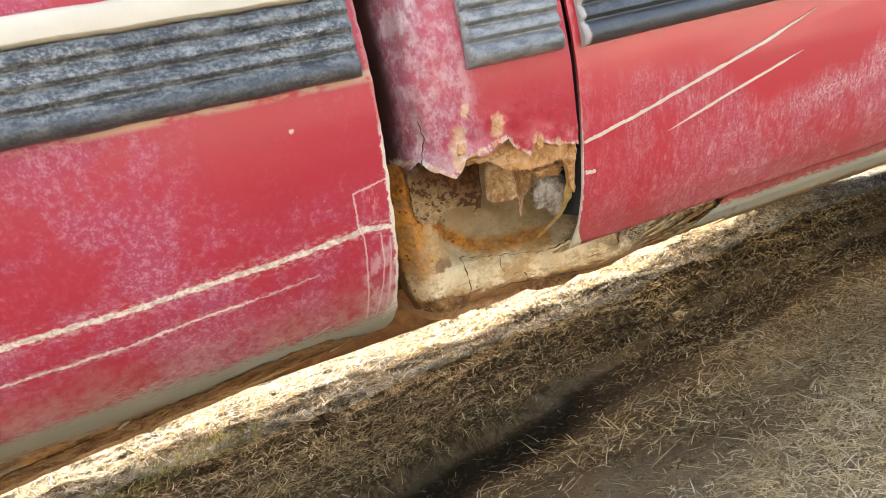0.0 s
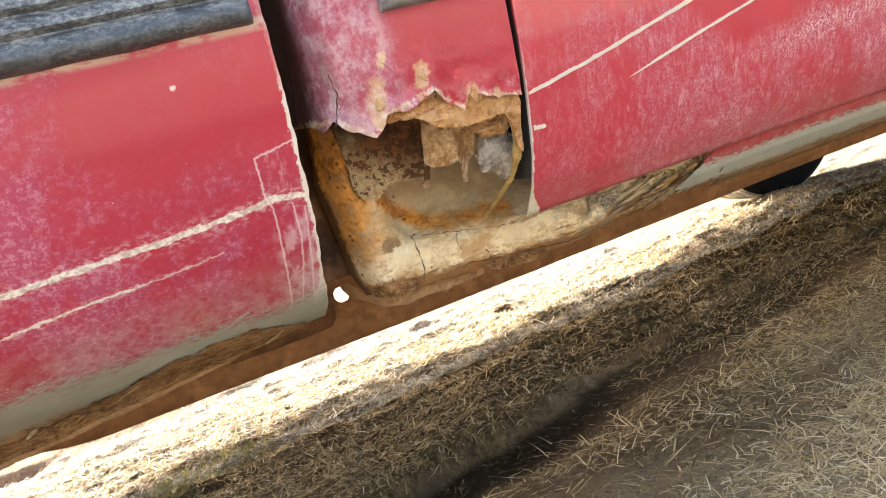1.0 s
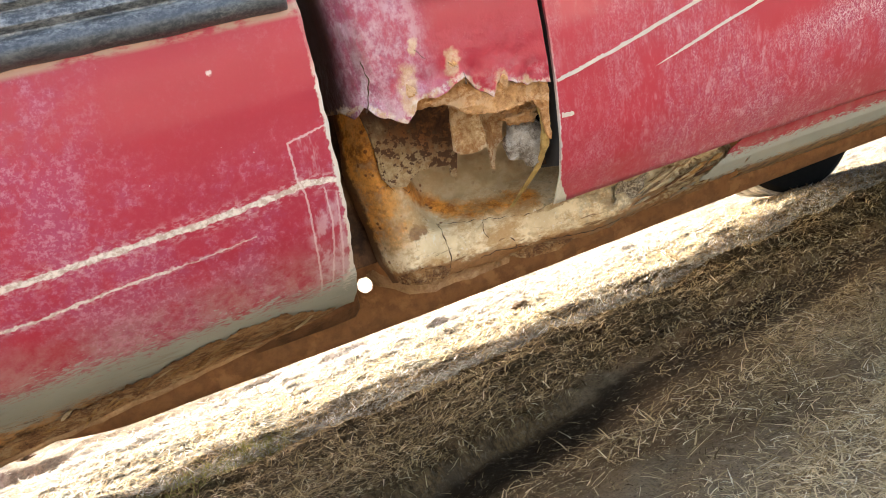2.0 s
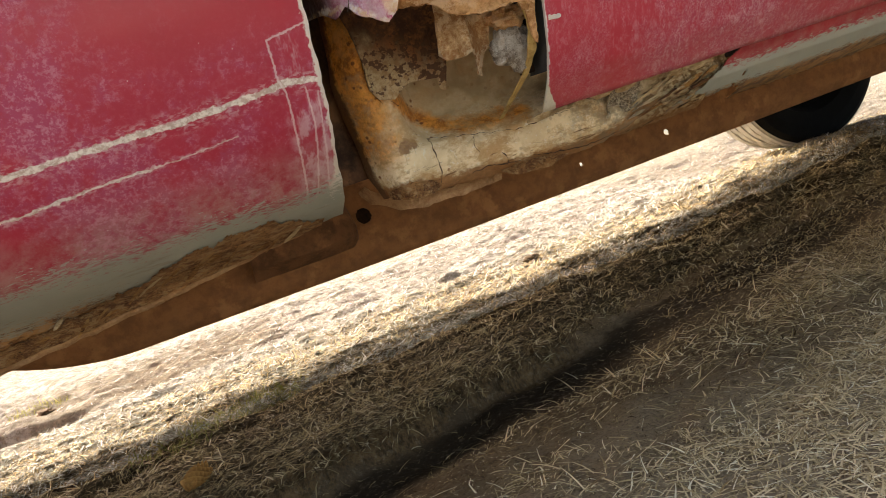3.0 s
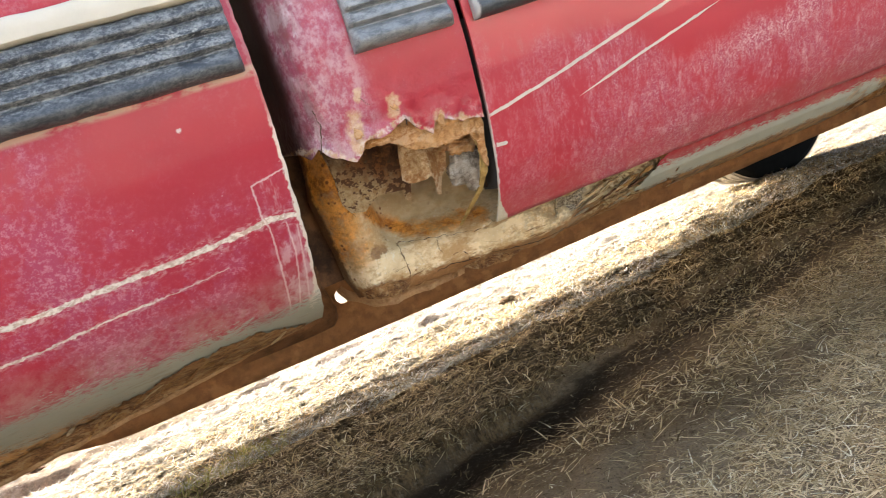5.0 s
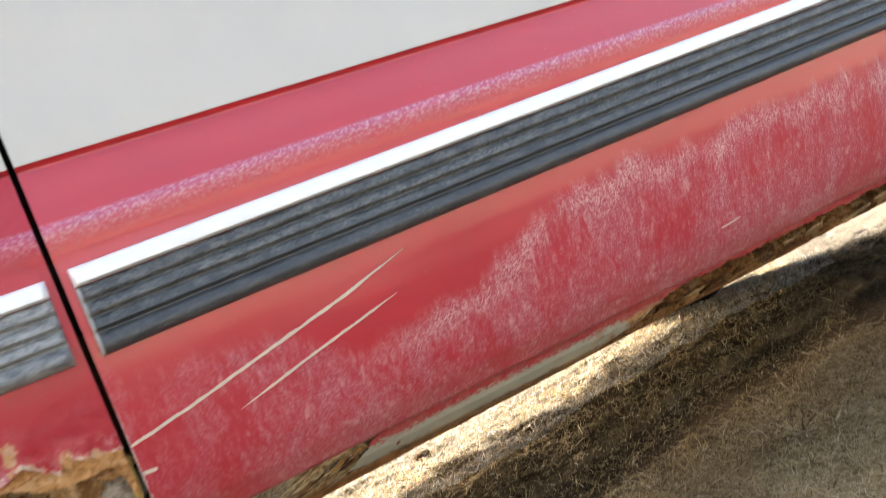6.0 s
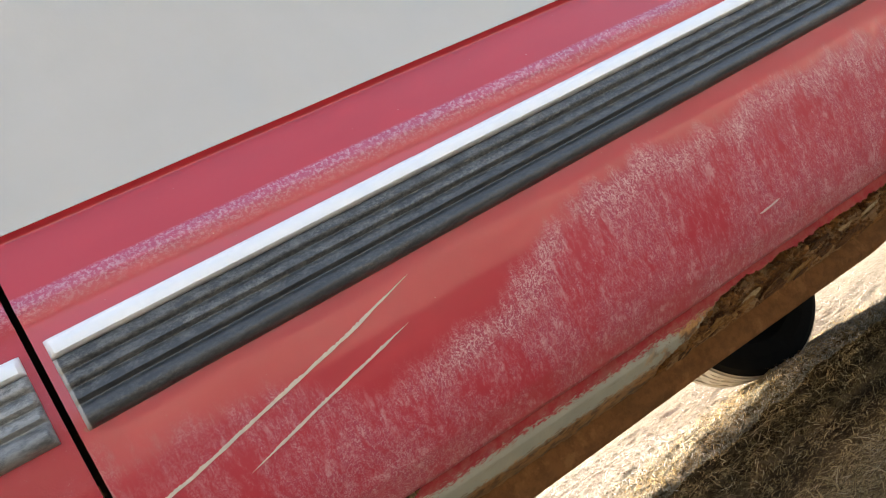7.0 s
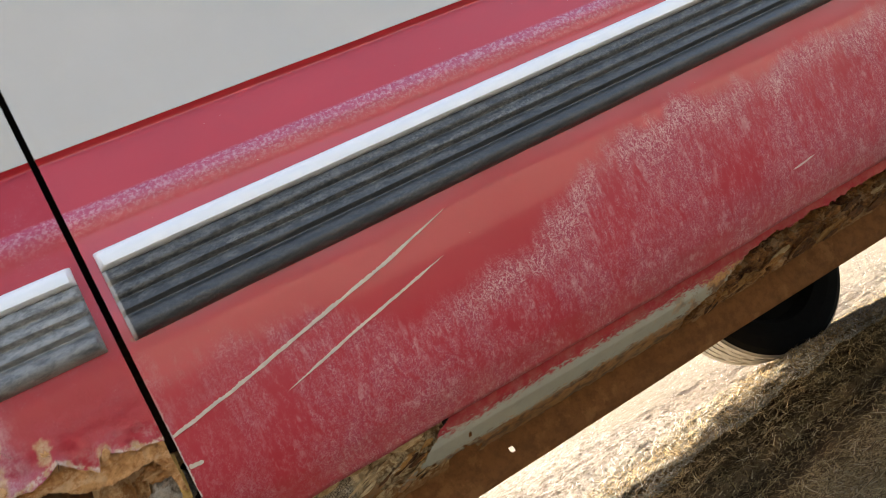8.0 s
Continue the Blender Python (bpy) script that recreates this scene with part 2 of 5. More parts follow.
        fringe = p.step(p.near([(-0.151, 0.585), (-0.138, 0.579), (-0.114, 0.561), (-0.104, 0.574), (-0.066, 0.583), (-0.043, 0.564), (-0.027, 0.571), (0.008, 0.563)], 0.010, 130.0), 0.0008, 0.0040, 0.85, 0.0)
        red = p.mix(p.m("MULTIPLY", fringe, p.step(p.noise(150.0, 4.0, 0.7), 0.38, 0.52)), red, p.mix(p.step(p.noise(90.0, 4.0, 0.7), 0.42, 0.58), (0.42, 0.24, 0.10), (0.54, 0.42, 0.31)))
        lip = p.step(z, 0.590, 0.572, 0.0, 0.15)
        red = p.mix(p.m("MULTIPLY", lip, p.step(p.noise(120.0, 4.0, 0.7), 0.45, 0.6)), red, (0.60, 0.50, 0.42))
    # small chips
    chips = p.m("MULTIPLY", p.step(p.cells(110.0), 0.03, 0.055, 1.0, 0.0), p.step(blotch, 0.52, 0.60))
    red = p.mix(p.m("MULTIPLY", chips, 0.75), red, (0.66, 0.52, 0.45))
    if kind == "slide":
        # the two long scratches
        for pts, w, amount in (([(-1.0, 0.528), (-0.37, 0.5325), (-0.26, 0.536), (-0.218, 0.5385), (-0.196, 0.5415), (-0.172, 0.538)], 0.0021, 0.95),
                               ([(-0.9, 0.503), (-0.42, 0.506), (-0.377, 0.507), (-0.331, 0.511), (-0.300, 0.5118)], 0.0009, 0.85), ([(-0.300, 0.5118), (-0.268, 0.5135), (-0.238, 0.5165)], 0.00045, 0.6)):
            d = p.m("ADD", p.near(pts, 0.005, 120.0), p.m("MULTIPLY", p.m("SUBTRACT", p.noise(110.0, 5.0, 0.75, p.stretched(0.5, 1.0, 1.0)), 0.5), w * 2.6))
            halo = p.m("MULTIPLY", p.step(d, w * 1.0, w * 5.0, 0.55, 0.0), p.step(p.noise(300.0, 4.0, 0.7, p.stretched(0.5, 1.0, 1.0)), 0.46, 0.60))
            red = p.mix(halo, red, (0.56, 0.36, 0.33))
            red = p.mix(p.step(d, w * 0.75, w * 1.25, amount, 0.0), red, p.mix(p.step(p.noise(240.0, 4.0, 0.7), 0.38, 0.60), (0.44, 0.33, 0.24), (0.70, 0.62, 0.49)))
        scuffed = p.m("MULTIPLY", p.m("MULTIPLY", p.step(x, -0.206, -0.196), p.step(z, 0.575, 0.571)), p.step(p.noise(80.0, 4.0, 0.7, p.stretched(1.0, 1.0, 0.15)), 0.44, 0.60))
        red = p.mix(p.m("MULTIPLY", scuffed, 0.50), red, (0.56, 0.40, 0.38))
        rub = p.m("MULTIPLY", p.step(z, 0.6475, 0.652), p.step(p.noise(60.0, 5.0, 0.7, p.stretched(0.4, 1.0, 1.0)), 0.40, 0.55))
        red = p.mix(p.m("MULTIPLY", p.m("MULTIPLY", rub, p.step(z, 0.66, 0.656)), 0.8), red, (0.44, 0.30, 0.20))
    if kind == "slide":
        for pts, w, amount in (([(-0.171, 0.577), (-0.185, 0.574), (-0.202, 0.571), (-0.2015, 0.545), (-0.198, 0.534), (-0.198, 0.496), (-0.196, 0.452)], 0.0005, 0.55), ([(-0.184, 0.535), (-0.183, 0.51), (-0.187, 0.47), (-0.190, 0.445)], 0.0005, 0.5),
                               ([(-0.176, 0.530), (-0.178, 0.50), (-0.179, 0.452)], 0.0005, 0.4), ([(-0.24, 0.6265), (-0.2395, 0.6265)], 0.0010, 0.85)):
            d = p.near(pts, 0.003, 400.0)
            red = p.mix(p.step(d, w * 0.7, w * 2.2, amount, 0.0), red, (0.66, 0.52, 0.45))
        rim = p.m("ADD", x, p.m("MULTIPLY", p.m("SUBTRACT", p.noise(110.0, 5.0, 0.75), 0.5), 0.011))
        red = p.mix(p.m("MULTIPLY", p.step(rim, -0.1745, -0.1728), p.step(z, 0.63, 0.60, 0.15, 0.95)), red, (0.60, 0.52, 0.40))
        foot = p.m("MULTIPLY", p.step(p.m("ADD", rim, p.m("MULTIPLY", z, -0.7)), -0.507, -0.499), p.step(z, 0.475, 0.465))
        red = p.mix(foot, red, (0.58, 0.52, 0.42))
    if kind == "door":
        rim = p.m("ADD", x, p.m("MULTIPLY", p.m("SUBTRACT", p.noise(120.0, 5.0, 0.75), 0.5), 0.007))
        red = p.mix(p.m("MULTIPLY", p.step(rim, 0.0150, 0.0140), p.step(z, 0.62, 0.53, 0.0, 0.9)), red, (0.58, 0.52, 0.44))
        corner = p.step(p.m("ADD", p.m("SUBTRACT", rim, 0.0135), p.m("MULTIPLY", p.m("SUBTRACT", z, 0.4655), 0.55)), 0.0115, 0.0125, 1.0, 0.0)
        red = p.mix(corner, red, p.mix(fine, (0.48, 0.40, 0.27), (0.70, 0.63, 0.48)))
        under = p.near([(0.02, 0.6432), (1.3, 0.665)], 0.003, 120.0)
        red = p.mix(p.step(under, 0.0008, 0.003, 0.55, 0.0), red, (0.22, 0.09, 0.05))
    if primer_top:
        wob = p.m("ADD", p.m("MULTIPLY", p.m("SUBTRACT", p.noise(40.0, 5.0, 0.7, p.stretched(0.5, 1.0, 1.0)), 0.5), 0.022), p.m("MULTIPLY", p.m("SUBTRACT", p.noise(430.0, 4.0, 0.8, p.stretched(0.35, 1.0, 1.0)), 0.5), 0.075))
        if kind == "sill":
            wob = p.m("MULTIPLY", wob, 0.45)
        worn = p.step(p.m("ADD", z, wob), primer_top - 0.002, primer_top + 0.002, 1.0, 0.0)
        prime = p.mix(p.noise(30.0, 4.0), (0.30, 0.30, 0.235), (0.42, 0.415, 0.335))
        prime = p.mix(p.m("MULTIPLY", p.step(p.noise(55.0, 5.0, 0.7, p.stretched(0.3, 1.0, 1.0)), 0.56, 0.70), 0.55), prime, (0.24, 0.19, 0.12))
        red = p.mix(worn, red, prime)
        rust = p.m("MULTIPLY", p.step(p.m("ADD", z, p.m("MULTIPLY", wob, 0.9)), 0.4305 if kind == "sill" else 0.426, 0.4335 if kind == "sill" else 0.432, 1.0, 0.0), p.step(p.noise(25.0, 5.0, 0.7, p.stretched(0.6, 1.0, 1.0)), 0.30, 0.44))
        if kind == "sill":
            bleeding = p.m("MULTIPLY", p.m("MULTIPLY", p.step(x, 0.46, 0.60), worn), p.step(p.m("ADD", p.noise(45.0, 5.0, 0.7), p.m("MULTIPLY", p.step(x, 0.50, 0.61), 0.10)), 0.54, 0.62))
            rust = p.m("MAXIMUM", rust, bleeding)
        red = p.mix(rust, red, p.mix(p.step(p.noise(70.0, 5.0, 0.7), 0.38, 0.60), (0.15, 0.065, 0.024), (0.50, 0.22, 0.05)))
    dirt = p.m("MULTIPLY", p.step(z, 0.44, 0.50, 0.22, 0.0), p.step(p.noise(70.0, 5.0, 0.7), 0.35, 0.7))
    red = p.mix(dirt, red, DUST)
    white = p.mix(p.noise(14.0, 4.0, 0.6), (0.405, 0.397, 0.352), (0.46, 0.447, 0.40))
    color = p.mix(p.step(z, 0.8121, 0.8123), red, white)
    rough = p.m("ADD", 0.36, p.m("MULTIPLY", veil, 0.35))
    coat = p.m("MULTIPLY", p.m("SUBTRACT", 1.0, veil), {"door": 0.68, "pillar": 0.30, "slide": 0.27}.get(kind, 0.62))
    bump = p.m("ADD", p.m("MULTIPLY", p.noise(260.0, 2.0, 0.5), 0.25), p.m("ADD", p.m("MULTIPLY", spots, 0.5), p.noise(7.0, 2.0, 0.5)))
    if kind == "pillar":
        bump = p.m("ADD", bump, p.m("MULTIPLY", p.m("MULTIPLY", p.step(p.noise(70.0, 4.0, 0.6), 0.40, 0.62), p.step(z, 0.632, 0.595)), 5.0))
    return p.done(color, rough, bump, 0.14, 0.002, coat=coat, spec=0.22)


def make_rust(name, dark, mid, orange, pale=None, pale_amount=0.0, scale=30.0, bleed=0.52):
    p = Mat(name)
    a, b = p.noise(scale, 6.0, 0.7), p.noise(scale * 5, 5.0, 0.7)
    c = p.mix(p.step(a, 0.35, 0.62), dark, mid)
    c = p.mix(p.step(p.noise(scale * 0.6, 5.0, 0.65), bleed, bleed + 0.14), c, orange)
    if pale:
        c = p.mix(p.m("MULTIPLY", p.step(p.noise(scale * 0.9, 5.0, 0.6, p.stretched(1.1, 1.0, 0.8)), 0.42, 0.60), pale_amount), c, pale)
    c = p.mix(p.m("MULTIPLY", p.step(b, 0.55, 0.75), 0.5), c, dark)
    return p.done(c, 0.85, p.m("ADD", a, p.m("MULTIPLY", b, 0.6)), 0.55, 0.004, spec=0.25)


def make_scale(name, brown, tan, cream, cream_amount, pit=0.34, size=1.0):
    """Layered rust scale: brown and tan blotches, torn cream patches, dark pits."""
    p = Mat(name)
    n1, n2, n3 = p.noise(24.0 * size, 6.0, 0.7), p.noise(70.0 * size, 6.0, 0.75, p.stretched(0.6, 1.0, 1.0)), p.noise(230.0 * size, 5.0, 0.75)
    c = p.mix(p.step(p.m("ADD", p.m("MULTIPLY", n1, 0.6), p.m("MULTIPLY", n3, 0.4)), 0.40, 0.60), brown, tan)
    c = p.mix(p.m("MULTIPLY", p.step(n2, 0.50, 0.58), cream_amount), c, p.mix(n3, cream, tan))
    c = p.mix(p.step(p.m("ADD", p.m("MULTIPLY", n3, 0.6), p.m("MULTIPLY", n2, 0.4)), pit, pit + 0.06, 0.85, 0.0), c, (brown[0] * 0.35, brown[1] * 0.35, brown[2] * 0.35))
    return p.done(c, 0.88, p.m("ADD", p.m("MULTIPLY", n2, 1.2), p.m("ADD", n1, p.m("MULTIPLY", n3, 0.7))), 0.75, 0.006, spec=0.25)


def make_inner():
    """Beige primed steel with bleeding rust: orange at the open edge and along the fold, brown spots, soil crust on the lower rim."""
    p = Mat("rusted_inner_steel")
    x, z = p.axis(0), p.axis(2)
    n1, n2, n3 = p.noise(26.0, 5.0, 0.65), p.noise(75.0, 5.0, 0.7), p.noise(260.0, 4.0, 0.75)
    wob = p.m("MULTIPLY", p.m("SUBTRACT", n1, 0.5), 0.05)
    base = p.mix(p.step(n1, 0.35, 0.65), (0.66, 0.49, 0.27), (0.84, 0.67, 0.41))
    base = p.mix(p.m("MULTIPLY", p.step(n2, 0.54, 0.66), 0.55), base, (0.46, 0.30, 0.14))
    base = p.mix(p.m("MULTIPLY", p.step(n3, 0.56, 0.66), 0.6), base, (0.80, 0.74, 0.60))
    # olive-grey back wall of the hollow
    back = p.m("MULTIPLY", p.step(p.m("ADD", z, wob), 0.476, 0.492), p.step(p.m("ADD", x, wob), -0.062, -0.045))
    c0 = p.mix(p.step(p.noise(60.0, 4.0, 0.6), 0.35, 0.65), (0.48, 0.35, 0.185), (0.60, 0.46, 0.27))
    base = p.mix(back, base, c0)
    # brown rust high up under the torn skin, darkened further for the shade there
    high = p.m("MULTIPLY", p.step(p.m("ADD", z, p.m("MULTIPLY", p.m("SUBTRACT", n2, 0.5), 0.04)), 0.525, 0.550), p.step(x, -0.02, -0.035))
    base = p.mix(high, base, p.mix(p.step(n2, 0.42, 0.60), (0.05, 0.024, 0.011), (0.26, 0.105, 0.034)))
    # orange bleeding in from the open edge
    left = p.m("MULTIPLY", p.step(p.m("ADD", x, wob), -0.100, -0.078, 1.0, 0.0), p.step(p.m("ADD", z, wob), 0.455, 0.480))
    orange = p.mix(p.step(p.m("ADD", p.m("MULTIPLY", n2, 0.6), p.m("MULTIPLY", n3, 0.4)), 0.38, 0.60), (0.42, 0.135, 0.020), (0.86, 0.37, 0.068))
    orange = p.mix(p.m("MULTIPLY", p.step(p.noise(48.0, 5.0, 0.7), 0.54, 0.66), 0.5), orange, (0.76, 0.47, 0.20))
    c = p.mix(p.m("MULTIPLY", left, p.step(n2, 0.30, 0.52, 0.55, 0.95)), base, orange)
    # orange band along the fold of the hollow
    fold = p.near([(-0.080, 0.512), (-0.062, 0.497), (-0.040, 0.480), (-0.015, 0.473), (0.035, 0.470)], 0.016, 60.0)
    c = p.mix(p.step(fold, 0.003, 0.012, 1.0, 0.0), c, orange)
    spots = p.m("MULTIPLY", p.step(p.m("ADD", p.cells(105.0), p.m("MULTIPLY", n3, 0.25)), 0.24, 0.36, 1.0, 0.0), p.step(p.noise(22.0, 3.0), 0.41, 0.53))
    spots = p.m("MULTIPLY", spots, p.step(x, -0.055, -0.030, 1.0, 0.35))
    c = p.mix(p.m("MULTIPLY", spots, 0.9), c, (0.20, 0.07, 0.02))
    blot = p.near([(-0.088, 0.471), (-0.078, 0.473)], 0.020, 80.0)
    c = p.mix(p.step(blot, 0.004, 0.007, 0.85, 0.0), c, (0.24, 0.11, 0.045))
    # fine crazing and rusty grime
    craze = p.m("MULTIPLY", p.step(p.m("ADD", p.cells(55.0, p.stretched(0.8, 1.0, 1.2), "DISTANCE_TO_EDGE"), p.m("MULTIPLY", n3, 0.03)), 0.022, 0.034, 1.0, 0.0), p.step(p.noise(35.0, 3.0), 0.50, 0.60))
    c = p.mix(p.m("MULTIPLY", p.m("MULTIPLY", craze, p.step(z, 0.478, 0.470)), 0.35), c, (0.24, 0.13, 0.05))
    grime = p.m("MULTIPLY", p.step(p.noise(50.0, 6.0, 0.75, p.stretched(0.6, 1.0, 1.0)), 0.46, 0.62), p.step(z, 0.50, 0.46, 0.38, 0.88))
    c = p.mix(grime, c, p.mix(n3, (0.36, 0.165, 0.050), (0.62, 0.40, 0.18)))
    # soil and rust crust on the lower rim
    foot = p.curve(x, [(-0.13, 0.434), (-0.078, 0.427), (0.022, 0.419), (0.075, 0.416), (0.105, 0.421), (0.16, 0.440), (0.24, 0.444)], 0.40, 0.45)
    drop = p.m("ADD", p.m("SUBTRACT", z, foot), p.m("MULTIPLY", p.m("SUBTRACT", p.noise(110.0, 5.0, 0.75, p.stretched(0.6, 1.0, 1.0)), 0.5), 0.022))
    c = p.mix(p.step(drop, 0.008, 0.015, 0.95, 0.0), c, p.mix(n3, (0.12, 0.05, 0.018), (0.42, 0.19, 0.06)))
    flank = p.curve(z, [(0.40, -0.100), (0.432, -0.110), (0.453, -0.117), (0.481, -0.119), (0.514, -0.124), (0.541, -0.126), (0.62, -0.118)], -0.14, -0.09)
    inward = p.m("ADD", p.m("SUBTRACT", x, flank), p.m("MULTIPLY", p.m("SUBTRACT", n2, 0.5), 0.008))
    c = p.mix(p.step(inward, 0.002, 0.0045, 0.9, 0.0), c, (0.11, 0.045, 0.016))
    earth = p.m("MULTIPLY", p.step(p.m("ADD", x, wob), 0.03, 0.10), p.step(n2, 0.42, 0.58))
    c = p.mix(p.m("MULTIPLY", earth, 0.7), c, (0.22, 0.16, 0.09))
    # torn strata along the lower slab
    strata = p.noise(70.0, 5.0, 0.7, p.slanted(8.0, 0.35, 2.2))
    layer = p.m("MULTIPLY", p.step(strata, 0.36, 0.42, 1.0, 0.0), p.step(p.m("ADD", z, p.m("MULTIPLY", x, 0.05)), 0.456, 0.440, 0.0, 0.85))
    c = p.mix(layer, c, p.mix(n3, (0.06, 0.03, 0.012), (0.26, 0.12, 0.04)))
    bump = p.m("SUBTRACT", p.m("ADD", p.m("MULTIPLY", n2, 1.0), p.m("ADD", p.m("MULTIPLY", n3, 0.5), n1)), layer)
    return p.done(c, 0.78, bump, 0.42, 0.003, spec=0.25)


def make_speckled():
    """Rust-brown above, darkened for the shade under the skin, fading into stained beige below, peppered with dark
    spots.
    """
    p = Mat("speckled_rust_plate")
    z = p.axis(2)
    n1, n2 = p.noise(40.0, 5.0, 0.65), p.noise(190.0, 4.0, 0.7)
    fade = p.step(p.m("ADD", p.m("ADD", z, p.m("MULTIPLY", p.m("ADD", p.axis(0), 0.09), 0.45)), p.m("MULTIPLY", p.m("SUBTRACT", n1, 0.5), 0.07)), 0.530, 0.575)
    base = p.mix(p.step(n2, 0.4, 0.65), (0.60, 0.445, 0.25), (0.44, 0.275, 0.125))
    base = p.mix(fade, base, p.mix(p.step(n1, 0.4, 0.6), (0.075, 0.030, 0.011), (0.29, 0.112, 0.034)))
    thick = p.m("ADD", p.noise(210.0, 3.0, 0.6, p.stretched(0.8, 1.0, 1.0)), p.m("MULTIPLY", p.m("SUBTRACT", p.noise(40.0, 3.0), 0.5), 0.5))
    c = p.mix(p.step(p.m("ADD", thick, p.m("MULTIPLY", fade, 0.06)), 0.55, 0.61, 0.0, 0.9), base, p.mix(n2, (0.06, 0.022, 0.010), (0.16, 0.065, 0.024)))
    c = p.mix(p.m("MULTIPLY", p.step(p.noise(520.0, 3.0, 0.7), 0.58, 0.66), 0.5), c, (0.14, 0.065, 0.03))
    return p.done(c, 0.85, p.m("ADD", n1, n2), 0.5, 0.003)


def make_earth():
    """Beige scale on the sill's broken end that turns to grey speckled earth and slanting dark cracks."""
    p = Mat("earth_caked_rust")
    x, z = p.axis(0), p.axis(2)
    n1, n2, n3 = p.noise(45.0, 5.0, 0.7), p.noise(160.0, 5.0, 0.7), p.noise(600.0, 3.0, 0.7)
    xs = p.m("ADD", x, p.m("MULTIPLY", p.m("SUBTRACT", n1, 0.5), 0.05))
    beige = p.mix(p.step(n1, 0.35, 0.65), (0.60, 0.45, 0.25), (0.76, 0.62, 0.40))
    beige = p.mix(p.m("MULTIPLY", p.step(n2, 0.55, 0.68), 0.6), beige, (0.34, 0.20, 0.09))
    grey = p.mix(p.step(n3, 0.42, 0.58), (0.13, 0.095, 0.06), (0.46, 0.38, 0.27))
    patch = p.m("MULTIPLY", p.step(xs, 0.085, 0.100), p.step(xs, 0.128, 0.142, 1.0, 0.0))
    c = p.mix(patch, beige, grey)
    tan = p.mix(p.step(n2, 0.40, 0.60), (0.26, 0.155, 0.07), (0.60, 0.46, 0.27))
    c = p.mix(p.step(xs, 0.135, 0.165), c, tan)
    low = p.step(p.m("ADD", z, p.m("MULTIPLY", p.m("SUBTRACT", n2, 0.5), 0.02)), 0.422, 0.432, 1.0, 0.0)
    c = p.mix(p.m("MULTIPLY", low, 0.8), c, (0.26, 0.115, 0.038))
    crack = p.noise(46.0, 5.0, 0.65, p.slanted(20.0, 0.35, 3.0))
    cut = p.m("MULTIPLY", p.step(crack, 0.37, 0.42, 1.0, 0.0), p.step(xs, 0.09, 0.15, 0.3, 1.0))
    c = p.mix(cut, c, (0.04, 0.022, 0.010))
    bump = p.m("SUBTRACT", p.m("ADD", n1, p.m("MULTIPLY", n2, 0.6)), p.m("MULTIPLY", cut, 1.5))
    return p.done(c, 0.9, bump, 0.7, 0.005, spec=0.2)


def make_molding():
    p = Mat("weathered_black_molding")
    worn = p.noise(110.0, 6.0, 0.75, p.stretched(0.45, 1.0, 1.0))
    worn2 = p.noise(420.0, 4.0, 0.8, p.stretched(0.7, 1.0, 1.0))
    f = p.step(p.m("ADD", p.m("MULTIPLY", worn, 0.55), p.m("MULTIPLY", worn2, 0.45)), 0.42, 0.62)
    side = p.step(p.axis(0), -0.01, 0.015, 1.0, 0.50)
    lowest = p.step(p.m("SUBTRACT", p.axis(2), p.m("MULTIPLY", p.m("MAXIMUM", p.axis(0), 0.0), 0.017)), 0.664, 0.669, 0.35, 1.0)
    side = p.m("MULTIPLY", side, lowest)
    c = p.mix(p.m("MULTIPLY", f, side), (0.030, 0.034, 0.037), (0.23, 0.235, 0.225))
    pale = p.m("MULTIPLY", p.step(p.noise(28.0, 5.0, 0.7, p.stretched(0.25, 1.0, 1.0)), 0.50, 0.72), p.step(worn2, 0.48, 0.62))
    c = p.mix(p.m("MULTIPLY", pale, p.m("MULTIPLY", side, 0.65)), c, (0.42, 0.41, 0.36))
    # Pillar piece: dust, and the pale sky it reflects, put into the colour.
    paled = p.m("MULTIPLY", p.step(p.axis(0), -0.12, -0.10), p.step(p.axis(0), 0.004, 0.010, 1.0, 0.0))
    c = p.mix(p.m("MULTIPLY", paled, p.step(worn, 0.30, 0.60, 0.12, 0.46)), c, (0.36, 0.365, 0.35))
    end = p.step(p.m("ADD", p.m("ABSOLUTE", p.m("SUBTRACT", p.axis(0), 0.0210)), p.m("MULTIPLY", p.m("SUBTRACT", worn2, 0.5), 0.004)), 0.0022, 0.0036, 0.9, 0.0)
    c = p.mix(end, c, p.mix(worn2, (0.30, 0.29, 0.27), (0.52, 0.51, 0.47)))
    return p.done(c, p.m("ADD", p.m("MULTIPLY", lowest, 0.16), p.m("ADD", 0.22, p.m("MULTIPLY", f, 0.3))), worn2, 0.35, 0.001)


def make_plain(name, a, b, rough, scale=40.0, metal=0.0, strength=0.2, spec=None):
    p = Mat(name)
    return p.done(p.mix(p.noise(scale, 5.0, 0.65), a, b), rough, p.noise(scale * 4, 4.0, 0.7), strength, 0.002, metal=metal, spec=spec)


